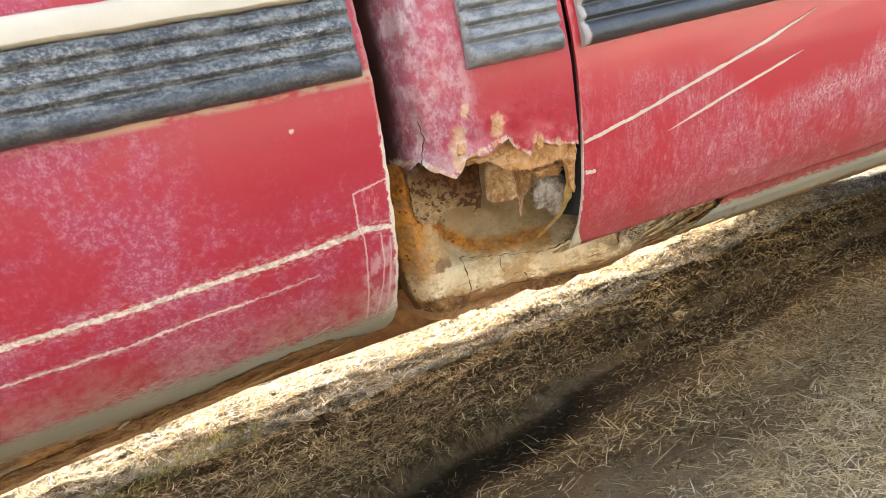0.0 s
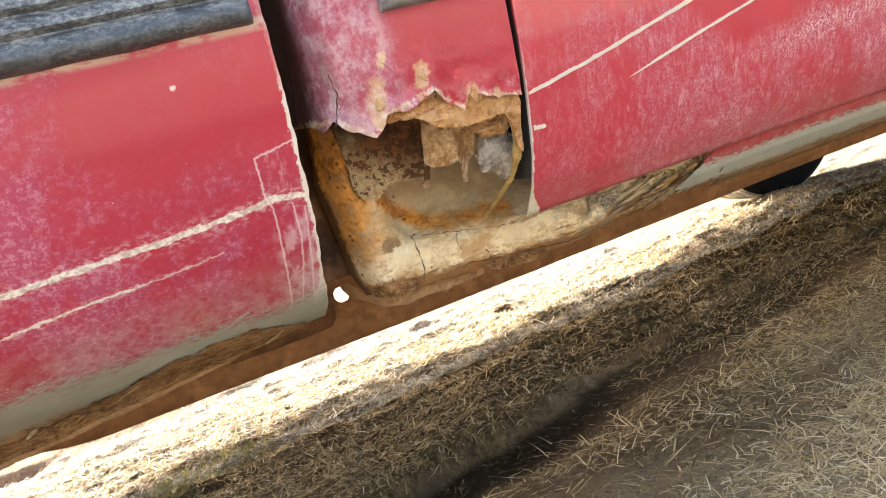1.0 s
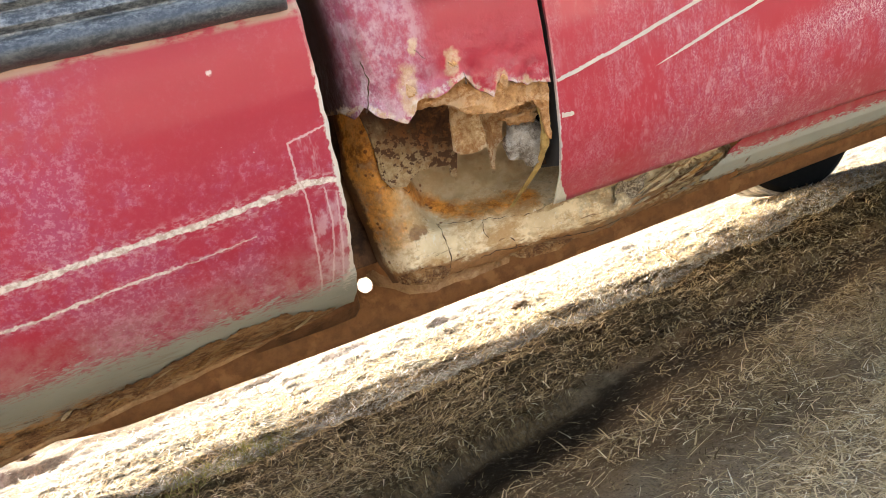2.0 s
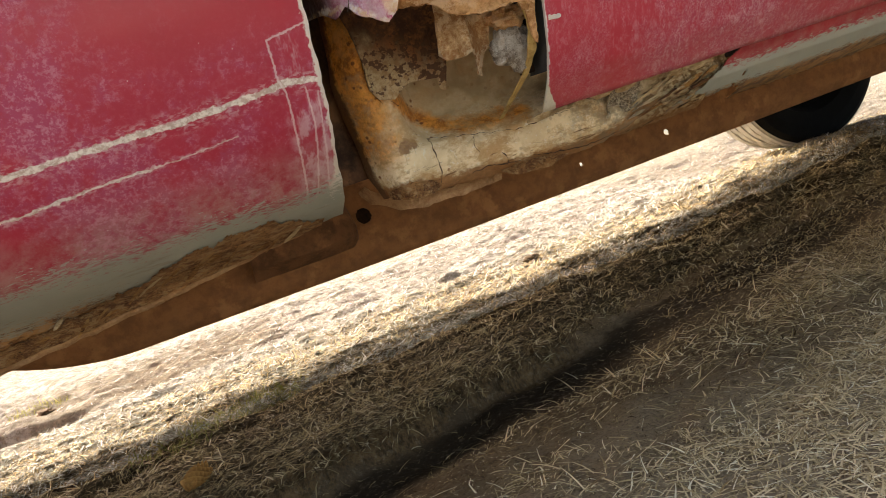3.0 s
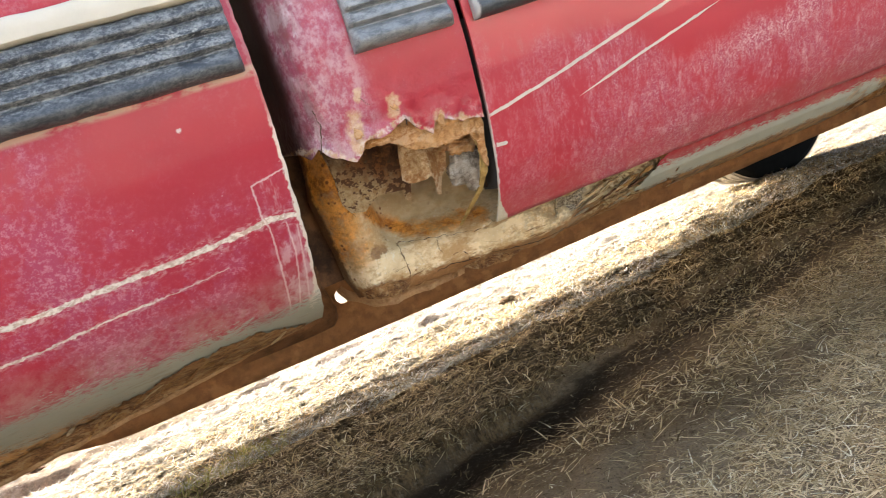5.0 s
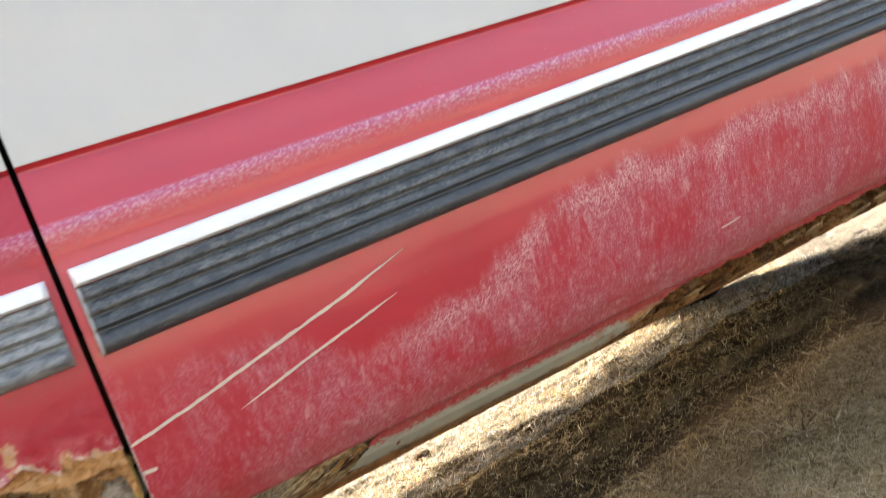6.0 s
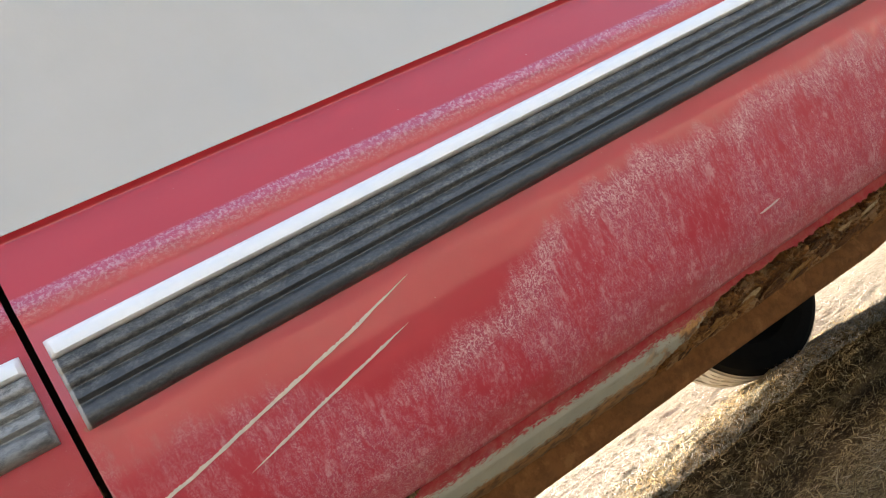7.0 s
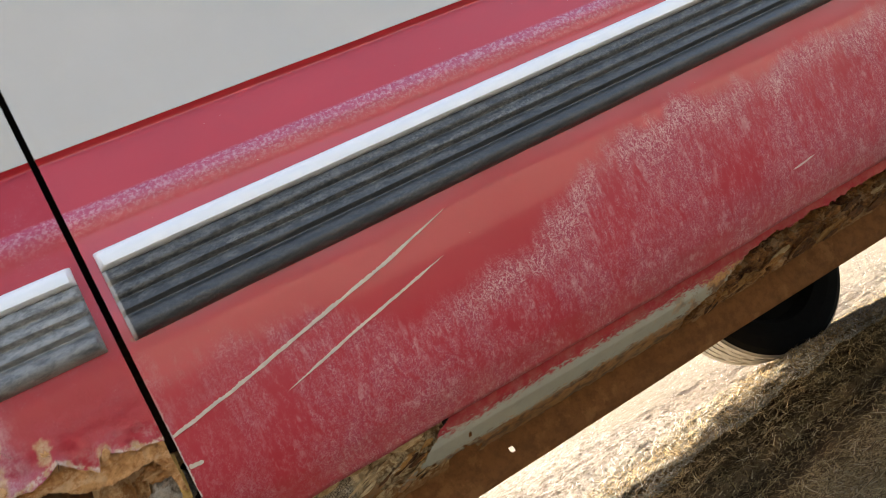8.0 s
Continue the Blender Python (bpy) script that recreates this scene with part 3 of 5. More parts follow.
def make_soil():
    p = Mat("dry_soil")
    x, y = p.axis(0), p.axis(1)
    big, mid, fine = p.noise(2.6, 5.0, 0.6), p.noise(28.0, 5.0, 0.65), p.noise(240.0, 4.0, 0.7)
    line = p.m("ADD", p.m("SUBTRACT", y, p.m("MULTIPLY", p.m("MINIMUM", p.m("MAXIMUM", x, -1.2), 1.3), 0.21)), p.m("MULTIPLY", p.m("SUBTRACT", p.noise(9.0, 5.0), 0.5), 0.12))
    turf = p.step(line, 0.80, 0.90)
    # The sunlit strip beyond the van, painted into the soil as a paler tone.
    sunlit_zone = p.step(p.m("ADD", y, p.m("MULTIPLY", big, 0.4)), 1.55, 1.95)
    bare = p.mix(p.step(big, 0.35, 0.65), (0.23, 0.144, 0.077), (0.42, 0.288, 0.170))
    bare = p.mix(p.m("MULTIPLY", p.step(mid, 0.45, 0.7), 0.5), bare, (0.40, 0.288, 0.175))
    bare = p.mix(p.m("MULTIPLY", p.step(line, 0.12, 0.42, 0.8, 0.0), p.step(mid, 0.3, 0.6, 0.5, 1.0)), bare, (0.40, 0.288, 0.178))
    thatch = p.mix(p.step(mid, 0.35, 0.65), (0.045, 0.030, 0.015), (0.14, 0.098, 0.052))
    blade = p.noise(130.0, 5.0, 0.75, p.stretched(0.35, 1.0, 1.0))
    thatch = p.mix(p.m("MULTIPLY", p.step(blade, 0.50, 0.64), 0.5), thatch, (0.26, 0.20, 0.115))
    sunlit_thatch = p.mix(p.step(blade, 0.40, 0.60), (0.10, 0.088, 0.068), (0.40, 0.382, 0.34))
    thatch = p.mix(p.m("MULTIPLY", sunlit_zone, 0.85), thatch, sunlit_thatch)
    # Bare soil past the van is paled for the sun too.
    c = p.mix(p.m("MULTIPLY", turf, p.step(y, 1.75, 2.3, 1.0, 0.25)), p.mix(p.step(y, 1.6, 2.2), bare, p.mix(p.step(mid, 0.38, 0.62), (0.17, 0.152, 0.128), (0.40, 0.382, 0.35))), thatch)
    swale = p.m("MULTIPLY", p.m("MULTIPLY", p.step(p.m("ADD", y, p.m("MULTIPLY", mid, 0.5)), 2.45, 2.60), p.step(p.m("ADD", y, p.m("MULTIPLY", mid, 0.5)), 3.05, 3.35, 1.0, 0.0)), p.m("MULTIPLY", p.step(x, -1.1, -0.6), p.step(x, 0.25, -0.15)))
    c = p.mix(p.m("MULTIPLY", swale, p.step(p.noise(11.0, 5.0, 0.7, p.stretched(0.5, 1.0, 1.0)), 0.36, 0.52)), c, p.mix(mid, (0.085, 0.070, 0.052), (0.24, 0.205, 0.160)))
    # Darker bare soil at the far right.
    right_soil = p.m("MULTIPLY", p.step(p.m("ADD", x, p.m("MULTIPLY", big, 0.4)), 1.8, 2.2), p.step(y, 1.5, 1.9))
    c = p.mix(p.m("MULTIPLY", right_soil, 0.8), c, p.mix(mid, (0.13, 0.112, 0.088), (0.30, 0.272, 0.228)))
    # Unseen ground in front of the van, paled to bounce light onto its side.
    bounce_ground = p.m("MULTIPLY", p.step(p.m("ADD", y, p.m("MULTIPLY", big, 0.5)), -0.35, -0.75), p.step(mid, 0.3, 0.6, 0.75, 1.0))
    c = p.mix(bounce_ground, c, p.mix(blade, (0.28, 0.26, 0.225), (0.53, 0.50, 0.45)))
    # Rut floor: its damp and its shade, both darkened into the soil colour.
    rut_damp_shade = p.m("MULTIPLY", p.step(line, 0.58, 0.70), p.step(line, 0.77, 0.82, 1.0, 0.0))
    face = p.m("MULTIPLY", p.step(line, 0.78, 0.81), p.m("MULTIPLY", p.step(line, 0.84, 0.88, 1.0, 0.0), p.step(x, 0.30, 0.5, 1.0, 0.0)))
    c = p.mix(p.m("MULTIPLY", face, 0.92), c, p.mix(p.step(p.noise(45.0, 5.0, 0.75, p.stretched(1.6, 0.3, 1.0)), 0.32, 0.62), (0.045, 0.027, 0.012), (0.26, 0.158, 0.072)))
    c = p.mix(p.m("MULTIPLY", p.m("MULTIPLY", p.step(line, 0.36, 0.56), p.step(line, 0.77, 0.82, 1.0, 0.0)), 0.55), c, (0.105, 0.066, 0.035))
    c = p.mix(p.m("MULTIPLY", rut_damp_shade, 0.8), c, (0.045, 0.030, 0.018))
    crumb = p.noise(85.0, 5.0, 0.7)
    c = p.mix(p.m("MULTIPLY", p.step(crumb, 0.52, 0.66), 0.35), c, (0.40, 0.30, 0.20))
    c = p.mix(p.m("MULTIPLY", p.step(crumb, 0.46, 0.34), 0.45), c, (0.06, 0.038, 0.02))
    c = p.mix(p.m("MULTIPLY", p.step(fine, 0.35, 0.5, 1.0, 0.0), 0.5), c, (0.10, 0.075, 0.05))
    return p.done(c, 0.95, p.m("ADD", p.m("ADD", mid, crumb), p.m("MULTIPLY", fine, 0.6)), 0.9, 0.012, spec=0.02)


def make_straw(name, dark, light, tip, curve=1.5):
    p = Mat(name)
    r = p.island()
    c = p.mix(p.m("POWER", r, curve), dark, light)
    c = p.mix(p.step(r, 0.86, 0.97), c, tip)
    c = p.mix(p.m("MULTIPLY", p.step(p.noise(5.0, 3.0), 0.45, 0.65), 0.25), c, dark)
    return p.done(c, 0.75, spec=0.15)


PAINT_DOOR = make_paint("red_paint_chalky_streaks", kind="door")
PAINT_SLIDE = make_paint("red_paint_worn_to_primer", 0.461, kind="slide")
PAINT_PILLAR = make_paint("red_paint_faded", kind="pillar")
PAINT_SILL = make_paint("red_sill_paint_worn_to_primer", 0.4525, kind="sill")
PAINT_SHELL = make_paint("red_and_white_shell_paint")
INNER = make_inner()
SPECKLED = make_speckled()
MOLDING = make_molding()
BRIGHT = make_plain("scuffed_bright_strip", (0.68, 0.70, 0.71), (0.80, 0.82, 0.83), 0.36, 30.0, 0.15, 0.15)
CREAM = make_plain("strip_with_cream_overpaint", (0.44, 0.385, 0.28), (0.62, 0.57, 0.46), 0.55, 22.0, 0.0, 0.3)
RUST_EDGE = make_scale("flaking_rust_edge", (0.36, 0.155, 0.048), (0.68, 0.37, 0.155), (0.80, 0.58, 0.36), 0.55)
TORN = make_scale("torn_tan_steel", (0.36, 0.165, 0.055), (0.72, 0.49, 0.26), (0.82, 0.66, 0.45), 0.6)
RUST_FLANGE = make_rust("even_brown_rust", (0.205, 0.091, 0.035), (0.29, 0.129, 0.049), (0.36, 0.166, 0.066), scale=48.0)
HEM_RUST = make_scale("blistered_hem_rust", (0.14, 0.058, 0.020), (0.42, 0.215, 0.080), (0.68, 0.51, 0.27), 0.5, 0.37, 2.2)
# Brown rust with the shade of gaps and underbody put into its colour.
RUST_SHADED = make_rust("shaded_brown_rust", (0.014, 0.007, 0.004), (0.045, 0.021, 0.009), (0.085, 0.038, 0.014), scale=25.0)
RUST_CRUST = make_scale("crumbling_rust_crust", (0.09, 0.036, 0.013), (0.36, 0.165, 0.052), (0.62, 0.46, 0.27), 0.6, 0.36, 0.8)
EARTH_CRUST = make_earth()
CREAM_SCALE = make_scale("cream_rust_scale", (0.36, 0.22, 0.10), (0.62, 0.46, 0.25), (0.78, 0.66, 0.45), 0.8, 0.30)
OCHRE_SCALE = make_scale("ochre_rust_scale", (0.20, 0.085, 0.025), (0.48, 0.25, 0.075), (0.60, 0.42, 0.20), 0.45, 0.36)
BROWN_SCALE = make_scale("brown_rust_scale", (0.055, 0.024, 0.010), (0.20, 0.085, 0.030), (0.34, 0.20, 0.09), 0.3, 0.38)
FOLD_RUST = make_scale("smooth_brown_fold", (0.30, 0.15, 0.062), (0.46, 0.26, 0.12), (0.58, 0.38, 0.20), 0.35, 0.25)
RUST_JAMB = make_rust("brown_jamb_rust", (0.035, 0.016, 0.008), (0.11, 0.050, 0.021), (0.20, 0.09, 0.035), scale=30.0)
RUST_BRACKET = make_rust("dusty_brown_bracket", (0.11, 0.050, 0.022), (0.20, 0.092, 0.040), (0.27, 0.13, 0.055), scale=40.0)
RUST_STRIP = make_rust("ochre_rust_strip", (0.34, 0.20, 0.06), (0.55, 0.36, 0.12), (0.64, 0.46, 0.18), scale=90.0)
CRACK = make_plain("crack_shadow_brown", (0.035, 0.018, 0.008), (0.12, 0.062, 0.026), 0.95, 90.0)
FILLER = make_scale("grey_body_filler", (0.20, 0.145, 0.095), (0.52, 0.425, 0.32), (0.72, 0.63, 0.50), 0.7, 0.34, 3.0)
SCRATCH = make_plain("bare_scratch", (0.46, 0.37, 0.27), (0.70, 0.62, 0.50), 0.8, 120.0, 0.0, 0.4)
SCUFF = make_plain("pale_scuff", (0.52, 0.36, 0.33), (0.62, 0.48, 0.42), 0.8, 150.0)
# Black of the underbody and of sheets that stand in for shade in gaps.
UNDER_AND_GAPS = make_plain("black_underbody_and_gaps", (0.012, 0.012, 0.012), (0.04, 0.033, 0.027), 0.9, 12.0)
# Rim steel blackened: the shadow inside the wheel is in its colour.
RIM_SHADED = make_plain("shaded_dark_rim", (0.006, 0.006, 0.006), (0.016, 0.015, 0.013), 0.95, 25.0, spec=0.1)
RUBBER = make_plain("tyre_rubber", (0.005, 0.005, 0.005), (0.012, 0.011, 0.010), 0.9, 30.0, spec=0.15)
# Tread rubber paled for its dust and for the sun on it.
TREAD_SUNLIT = make_plain("tread_rubber_dust_and_sun", (0.26, 0.235, 0.20), (0.42, 0.39, 0.34), 0.95, 40.0)
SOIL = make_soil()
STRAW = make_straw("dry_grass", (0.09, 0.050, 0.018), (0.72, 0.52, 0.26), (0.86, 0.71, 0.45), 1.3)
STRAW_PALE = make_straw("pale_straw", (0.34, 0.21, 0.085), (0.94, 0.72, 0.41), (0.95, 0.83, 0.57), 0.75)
# Paler copy of the dry grass for the strip in the sun.
STRAW_SUNLIT = make_straw("sunlit_dry_grass", (0.13, 0.115, 0.088), (0.64, 0.622, 0.57), (0.90, 0.89, 0.87))
GREEN = make_straw("green_grass", (0.20, 0.20, 0.05), (0.44, 0.40, 0.11), (0.58, 0.50, 0.20))
CLAY = make_plain("clay_clod", (0.08, 0.052, 0.03), (0.19, 0.13, 0.08), 0.95, 35.0, 0.0, 0.6)
CONE = make_rust("pine_cone_scales", (0.24, 0.11, 0.03), (0.50, 0.25, 0.07), (0.62, 0.35, 0.11), scale=60.0)


# ---- mesh helpers ----
def mesh_ob(name, verts, faces, material, parent=None, label="", smooth=True):
    me = bpy.data.meshes.new(name)
    me.from_pydata(verts, [], faces)
    me.materials.append(material)
    if smooth:
        me.polygons.foreach_set("use_smooth", [True] * len(me.polygons))
    me.update()
    ob = new(name, me)
    if parent is not None:
        ob.parent = parent
    if label:
        ob["label"] = label
    return ob


def part(name, bm, material, parent, label="", smooth=True):
    me = bpy.data.meshes.new(name)
    bmesh.ops.recalc_face_normals(bm, faces=bm.faces)
    bm.to_mesh(me)
    bm.free()
    me.materials.append(material)
    if smooth:
        me.polygons.foreach_set("use_smooth", [True] * len(me.polygons))
    ob = new(name, me)
    if parent is not None:
        ob.parent = parent
    if label:
        ob["label"] = label
    return ob


def sheet(name, fn, nu, nv, thick, material, parent, label="", keep=None):
    """A bent metal sheet: fn(u, v) gives its outer face; its back lies thick behind; keep(x, y, z) may open holes in it."""
    front = [fn(i / nu, j / nv) for j in range(nv + 1) for i in range(nu + 1)]
    n = len(front)
    verts = front + [(x, y + thick, z) for x, y, z in front]
    w = nu + 1
    cells = set()
    for j in range(nv):
        for i in range(nu):
            a = front[j * w + i]
            c = front[(j + 1) * w + i + 1]
            if keep is None or keep((a[0] + c[0]) / 2, (a[1] + c[1]) / 2, (a[2] + c[2]) / 2):
                cells.add((i, j))
    faces = []
    for i, j in cells:
        a, b, c, d = j * w + i, j * w + i + 1, (j + 1) * w + i + 1, (j + 1) * w + i
        faces.append((a, b, c, d))
        faces.append((a + n, d + n, c + n, b + n))
        for other, p, q in (((i, j - 1), a, b), ((i + 1, j), b, c), ((i, j + 1), c, d), ((i - 1, j), d, a)):
            if other not in cells:
                faces.append((q, p, p + n, q + n))
    ob = mesh_ob(name, verts, faces, material, parent, label)
    me = ob.data
    bm = bmesh.new()
    bm.from_mesh(me)
    loose = [v for v in bm.verts if not v.link_faces]
    bmesh.ops.delete(bm, geom=loose, context="VERTS")
    for e in bm.edges:
        if len(e.link_faces) == 2 and e.calc_face_angle(0) > 0.9:
            e.smooth = False
    bm.to_mesh(me)
    bm.free()
    return ob


def rough_line(x, seed, amp, size):
    return amp * (noise.noise((x / size, seed, 0.3)) + 0.5 * noise.noise((x / size * 2.7, seed, 1.7)))


def bumpy(x, y, z, size, amp):
    return amp * (noise.noise((x / size, y / size, z / size)) + 0.5 * noise.noise((x / size * 2.3 + 7, y / size * 2.3, z / size * 2.3)))


def along(points, x):
    xs, zs = zip(*points)
    return float(np.interp(x, xs, zs))


# the outline of the body side: how far it lies behind the trim's plane at each height
PROF_Z = [0.38, 0.40, 0.425, 0.445, 0.464, 0.49, 0.515, 0.54, 0.565, 0.60, 0.63, 0.66, 0.735, 0.752, 0.775, 0.80, 0.809, 0.8124, 0.83, 0.95, 1.20, 1.90, 2.05]
PROF_Y = [0.22, 0.197, 0.160, 0.107, 0.071, 0.047, 0.033, 0.024, 0.016, 0.007, 0.002, 0.0, 0.0, -0.004, 0.001, 0.0045, 0.0065, 0.000, 0.000, 0.004, 0.03, 0.16, 0.22]
_z = np.linspace(0.38, 2.05, 2400)
_y = np.interp(_z, PROF_Z, PROF_Y)
_k = np.hanning(19) / np.hanning(19).sum()
_ys = np.convolve(np.pad(_y, 9, mode="edge"), _k, mode="valid")
_ys = np.where(_z > 0.80, _y, _ys)


def body_y(z):
    return float(np.interp(z, _z, _ys))


def heights(lo, hi):
    """Rows of heights, close together below and wider above the belt."""
    rows = []
    z = lo
    while z < hi - 0.001:
        rows.append(z)
        z += 0.006 if z < 0.80 else 0.0015 if z < 0.8155 else 0.03 if z < 0.95 else 0.12
    return rows + [hi]


def skin(name, x0, x1, low, hi, material, parent, label, thick=0.012, step_x=0.012, side_y=None, dent=0.0):
    """A body panel between x0(z) and x1(z), above the line low(x), that follows the outline of the side."""
    cols = max(2, int((x1(0.6) - x0(0.6)) / step_x))
    base = heights(0.40, hi)

    def fn(u, v):
        k = v * (len(base) - 1)
        z = base[min(int(round(k)), len(base) - 1)]
        x = x0(z) + (x1(z) - x0(z)) * u
        cut = low(x)
        z = cut + (z - base[0]) * (0.62 - cut) / (0.62 - base[0]) if z < 0.62 else z
        y = body_y(z) + (side_y(x, z) if side_y else 0.0) + (bumpy(x, 0, z, 0.16, dent) if dent else 0.0)
        return (x, y, z)

    return sheet(name, fn, cols, len(base) - 1, thick, material, parent, label)


def molding(parent, x0, x1, z0, z1, split, bright, rise=0.0, taper=0.0, strip_bump=0.0, label="", strip_label=""):
    """Ribbed black side molding of four round ribs with a bright strip over it, its ends cut and worn round."""
    def run(name, outline, mat, lab):
        n = max(2, int((x1 - x0) / 0.01))
        verts, faces = [], []
        m = len(outline)
        stations = [(x0, 0.45), (x0 + 0.0012, 0.72), (x0 + 0.0040, 1.0)] + [(x0 + (x1 - x0) * i / n, 1.0) for i in range(1, n)] + [(x1 - 0.0040, 1.0), (x1 - 0.0012, 0.72), (x1, 0.45)]
        n = len(stations) - 1
        for x, full in stations:
            for k, (y, z) in enumerate(outline):
                if y < 0:
                    y = y * full
                wob = bumpy(x, 0, z, 0.03, strip_bump) if strip_bump else 0.0
                verts.append((x - taper * (z - z0), y + bumpy(x, 0, z, 0.03, 0.0005), z + rise * x + wob))
        for i in range(n):
            for k in range(m):
                a, b = i * m + k, i * m + (k + 1) % m
                faces.append((a, b, b + m, a + m))
        faces.append(tuple(range(m)))
        faces.append(tuple(n * m + k for k in reversed(range(m))))
        ob = mesh_ob(name, verts, faces, mat, parent, lab, smooth=False)
        bm = bmesh.new()
        bm.from_mesh(ob.data)
        bmesh.ops.recalc_face_normals(bm, faces=bm.faces)
        for f in bm.faces:
            f.smooth = len(f.verts) == 4
        for e in bm.edges:
            if len(e.link_faces) == 2 and e.calc_face_angle(0) > 0.8:
                e.smooth = False
        bm.to_mesh(ob.data)
        bm.free()

    total = split - z0
    out = [(0.004, z0)]
    low = z0
    for share in (0.325, 0.22, 0.22, 0.235):
        h = total * share
        wide = share > 0.3
        for k in range(9):
            a = k / 8
            deep = (0.0095 * min(1.0, 3.2 * a, 2.2 * (1 - a)) ** 0.6) if wide else 0.0072 * min(1.0, 4.0 * a, 1.6 * (1 - a)) ** 0.6
            out.append((-0.0062 - 0.66 * deep, low + h * (0.04 + 0.92 * a)))
        low += h
    out.append((0.004, split))
    run("molding", out, MOLDING, label)
    hs = z1 - split
    top = [(0.004, split + 0.0005), (-0.0085, split + 0.0005), (-0.0115, split + 0.0022), (-0.0122, split + hs * 0.45), (-0.0112, z1 - 0.0042), (-0.0085, z1 - 0.0012), (-0.0045, z1), (0.004, z1)]
    run("bright_strip", top, bright, strip_label)


def ribbon(name, pts, width, material, parent, label, seed=0.0, lift=0.0012, tip=(0.3, 0.3)):
    """A ragged scratch laid on the body side along (x, z) points; tip: how wide its two ends stay."""
    xs = np.array([p[0] for p in pts])
    zs = np.array([p[1] for p in pts])
    d = np.concatenate(([0], np.cumsum(np.hypot(np.diff(xs), np.diff(zs)))))
    n = max(8, int(d[-1] / 0.0011))
    verts, faces = [], []
    for i in range(n + 1):
        s = d[-1] * i / n
        x, z = float(np.interp(s, d, xs)), float(np.interp(s, d, zs))
        x2, z2 = float(np.interp(s + 0.004, d, xs)), float(np.interp(s + 0.004, d, zs))
        x3, z3 = float(np.interp(s - 0.004, d, xs)), float(np.interp(s - 0.004, d, zs))
        tx, tz = x2 - x3, z2 - z3
        q = math.hypot(tx, tz) or 1
        f = i / n
        w = width * min(1.0, tip[0] + f * 5, tip[1] + (1 - f) * 5)
        for sgn in (-1, 1):
            r = w * (0.5 + (0.38 * noise.noise((s / 0.0022, 3.1, seed)) if sgn > 0 else 0.0) + 0.22 * noise.noise((s / 0.012, sgn * 7.3, seed)))
            px, pz = x - tz / q * r * sgn, z + tx / q * r * sgn
            verts.append((px, body_y(pz) - lift, pz))
            verts.append((px, body_y(pz) + 0.002, pz))
    for i in range(n):
        a = i * 4
        b = a + 4
        faces += [(a, a + 2, b + 2, b), (a + 1, a, b, b + 1), (a + 2, a + 3, b + 3, b + 2)]
    return mesh_ob(name, verts, faces, material, parent, label, smooth=False)


def plate(name, outline, y, thick, material, parent, label, curl=0.0, size=0.012, seed=1.0):
    """A ragged flat piece of metal: its outline in (x, z), roughened and curled."""
    pts = []
    for (xa, za), (xb, zb) in zip(outline, outline[1:] + outline[:1]):
        n = max(1, int(math.hypot(xb - xa, zb - za) / 0.004))
        for k in range(n):
            f = k / n
            x, z = xa + (xb - xa) * f, za + (zb - za) * f
            pts.append((x + bumpy(x, seed, z, size, 0.0016), z + bumpy(x, seed + 5, z, size, 0.0016)))
    bm = bmesh.new()
    f = bm.faces.new([bm.verts.new((x, 0, z)) for x, z in pts])
    bmesh.ops.triangulate(bm, faces=[f])
    bmesh.ops.subdivide_edges(bm, edges=[e for e in bm.edges if e.calc_length() > 0.012], cuts=2)
    bmesh.ops.triangulate(bm, faces=bm.faces)
    for v in bm.verts:
        v.co.y = (y(v.co.x, v.co.z) if callable(y) else y) + bumpy(v.co.x, seed, v.co.z, 0.02, curl)
    got = bmesh.ops.extrude_face_region(bm, geom=bm.faces[:])
    for v in got["geom"]:
        if isinstance(v, bmesh.types.BMVert):
            v.co.y += thick
    return part(name, bm, material, parent, label, smooth=False)


# ---- ground ----
def rut_line(x, y):
    """How far behind the rut's own line a place lies: the rut runs slightly askew to the van."""
    fade = min(1.0, max(0.0, (1.9 - y) / 0.8))
    return y - 0.21 * max(-1.2, min(1.3, x)) * fade


GROUND_V = [-1.0, 0.2, 0.45, 0.55, 0.64, 0.72, 0.80, 0.822, 0.86, 0.95, 1.1, 1.4, 2.0, 3.5, 6.0]
GROUND_H = [0.012, 0.006, 0.0, -0.008, -0.032, -0.045, -0.043, -0.008, 0.002, 0.004, -0.002, -0.022, -0.055, -0.10, -0.12]


SOFT_V = [-1.0, 0.2, 0.45, 0.60, 0.72, 0.84, 1.1, 1.4, 2.0, 3.5, 6.0]
SOFT_H = [0.012, 0.006, 0.0, -0.014, -0.024, -0.012, 0.002, -0.020, -0.055, -0.10, -0.12]


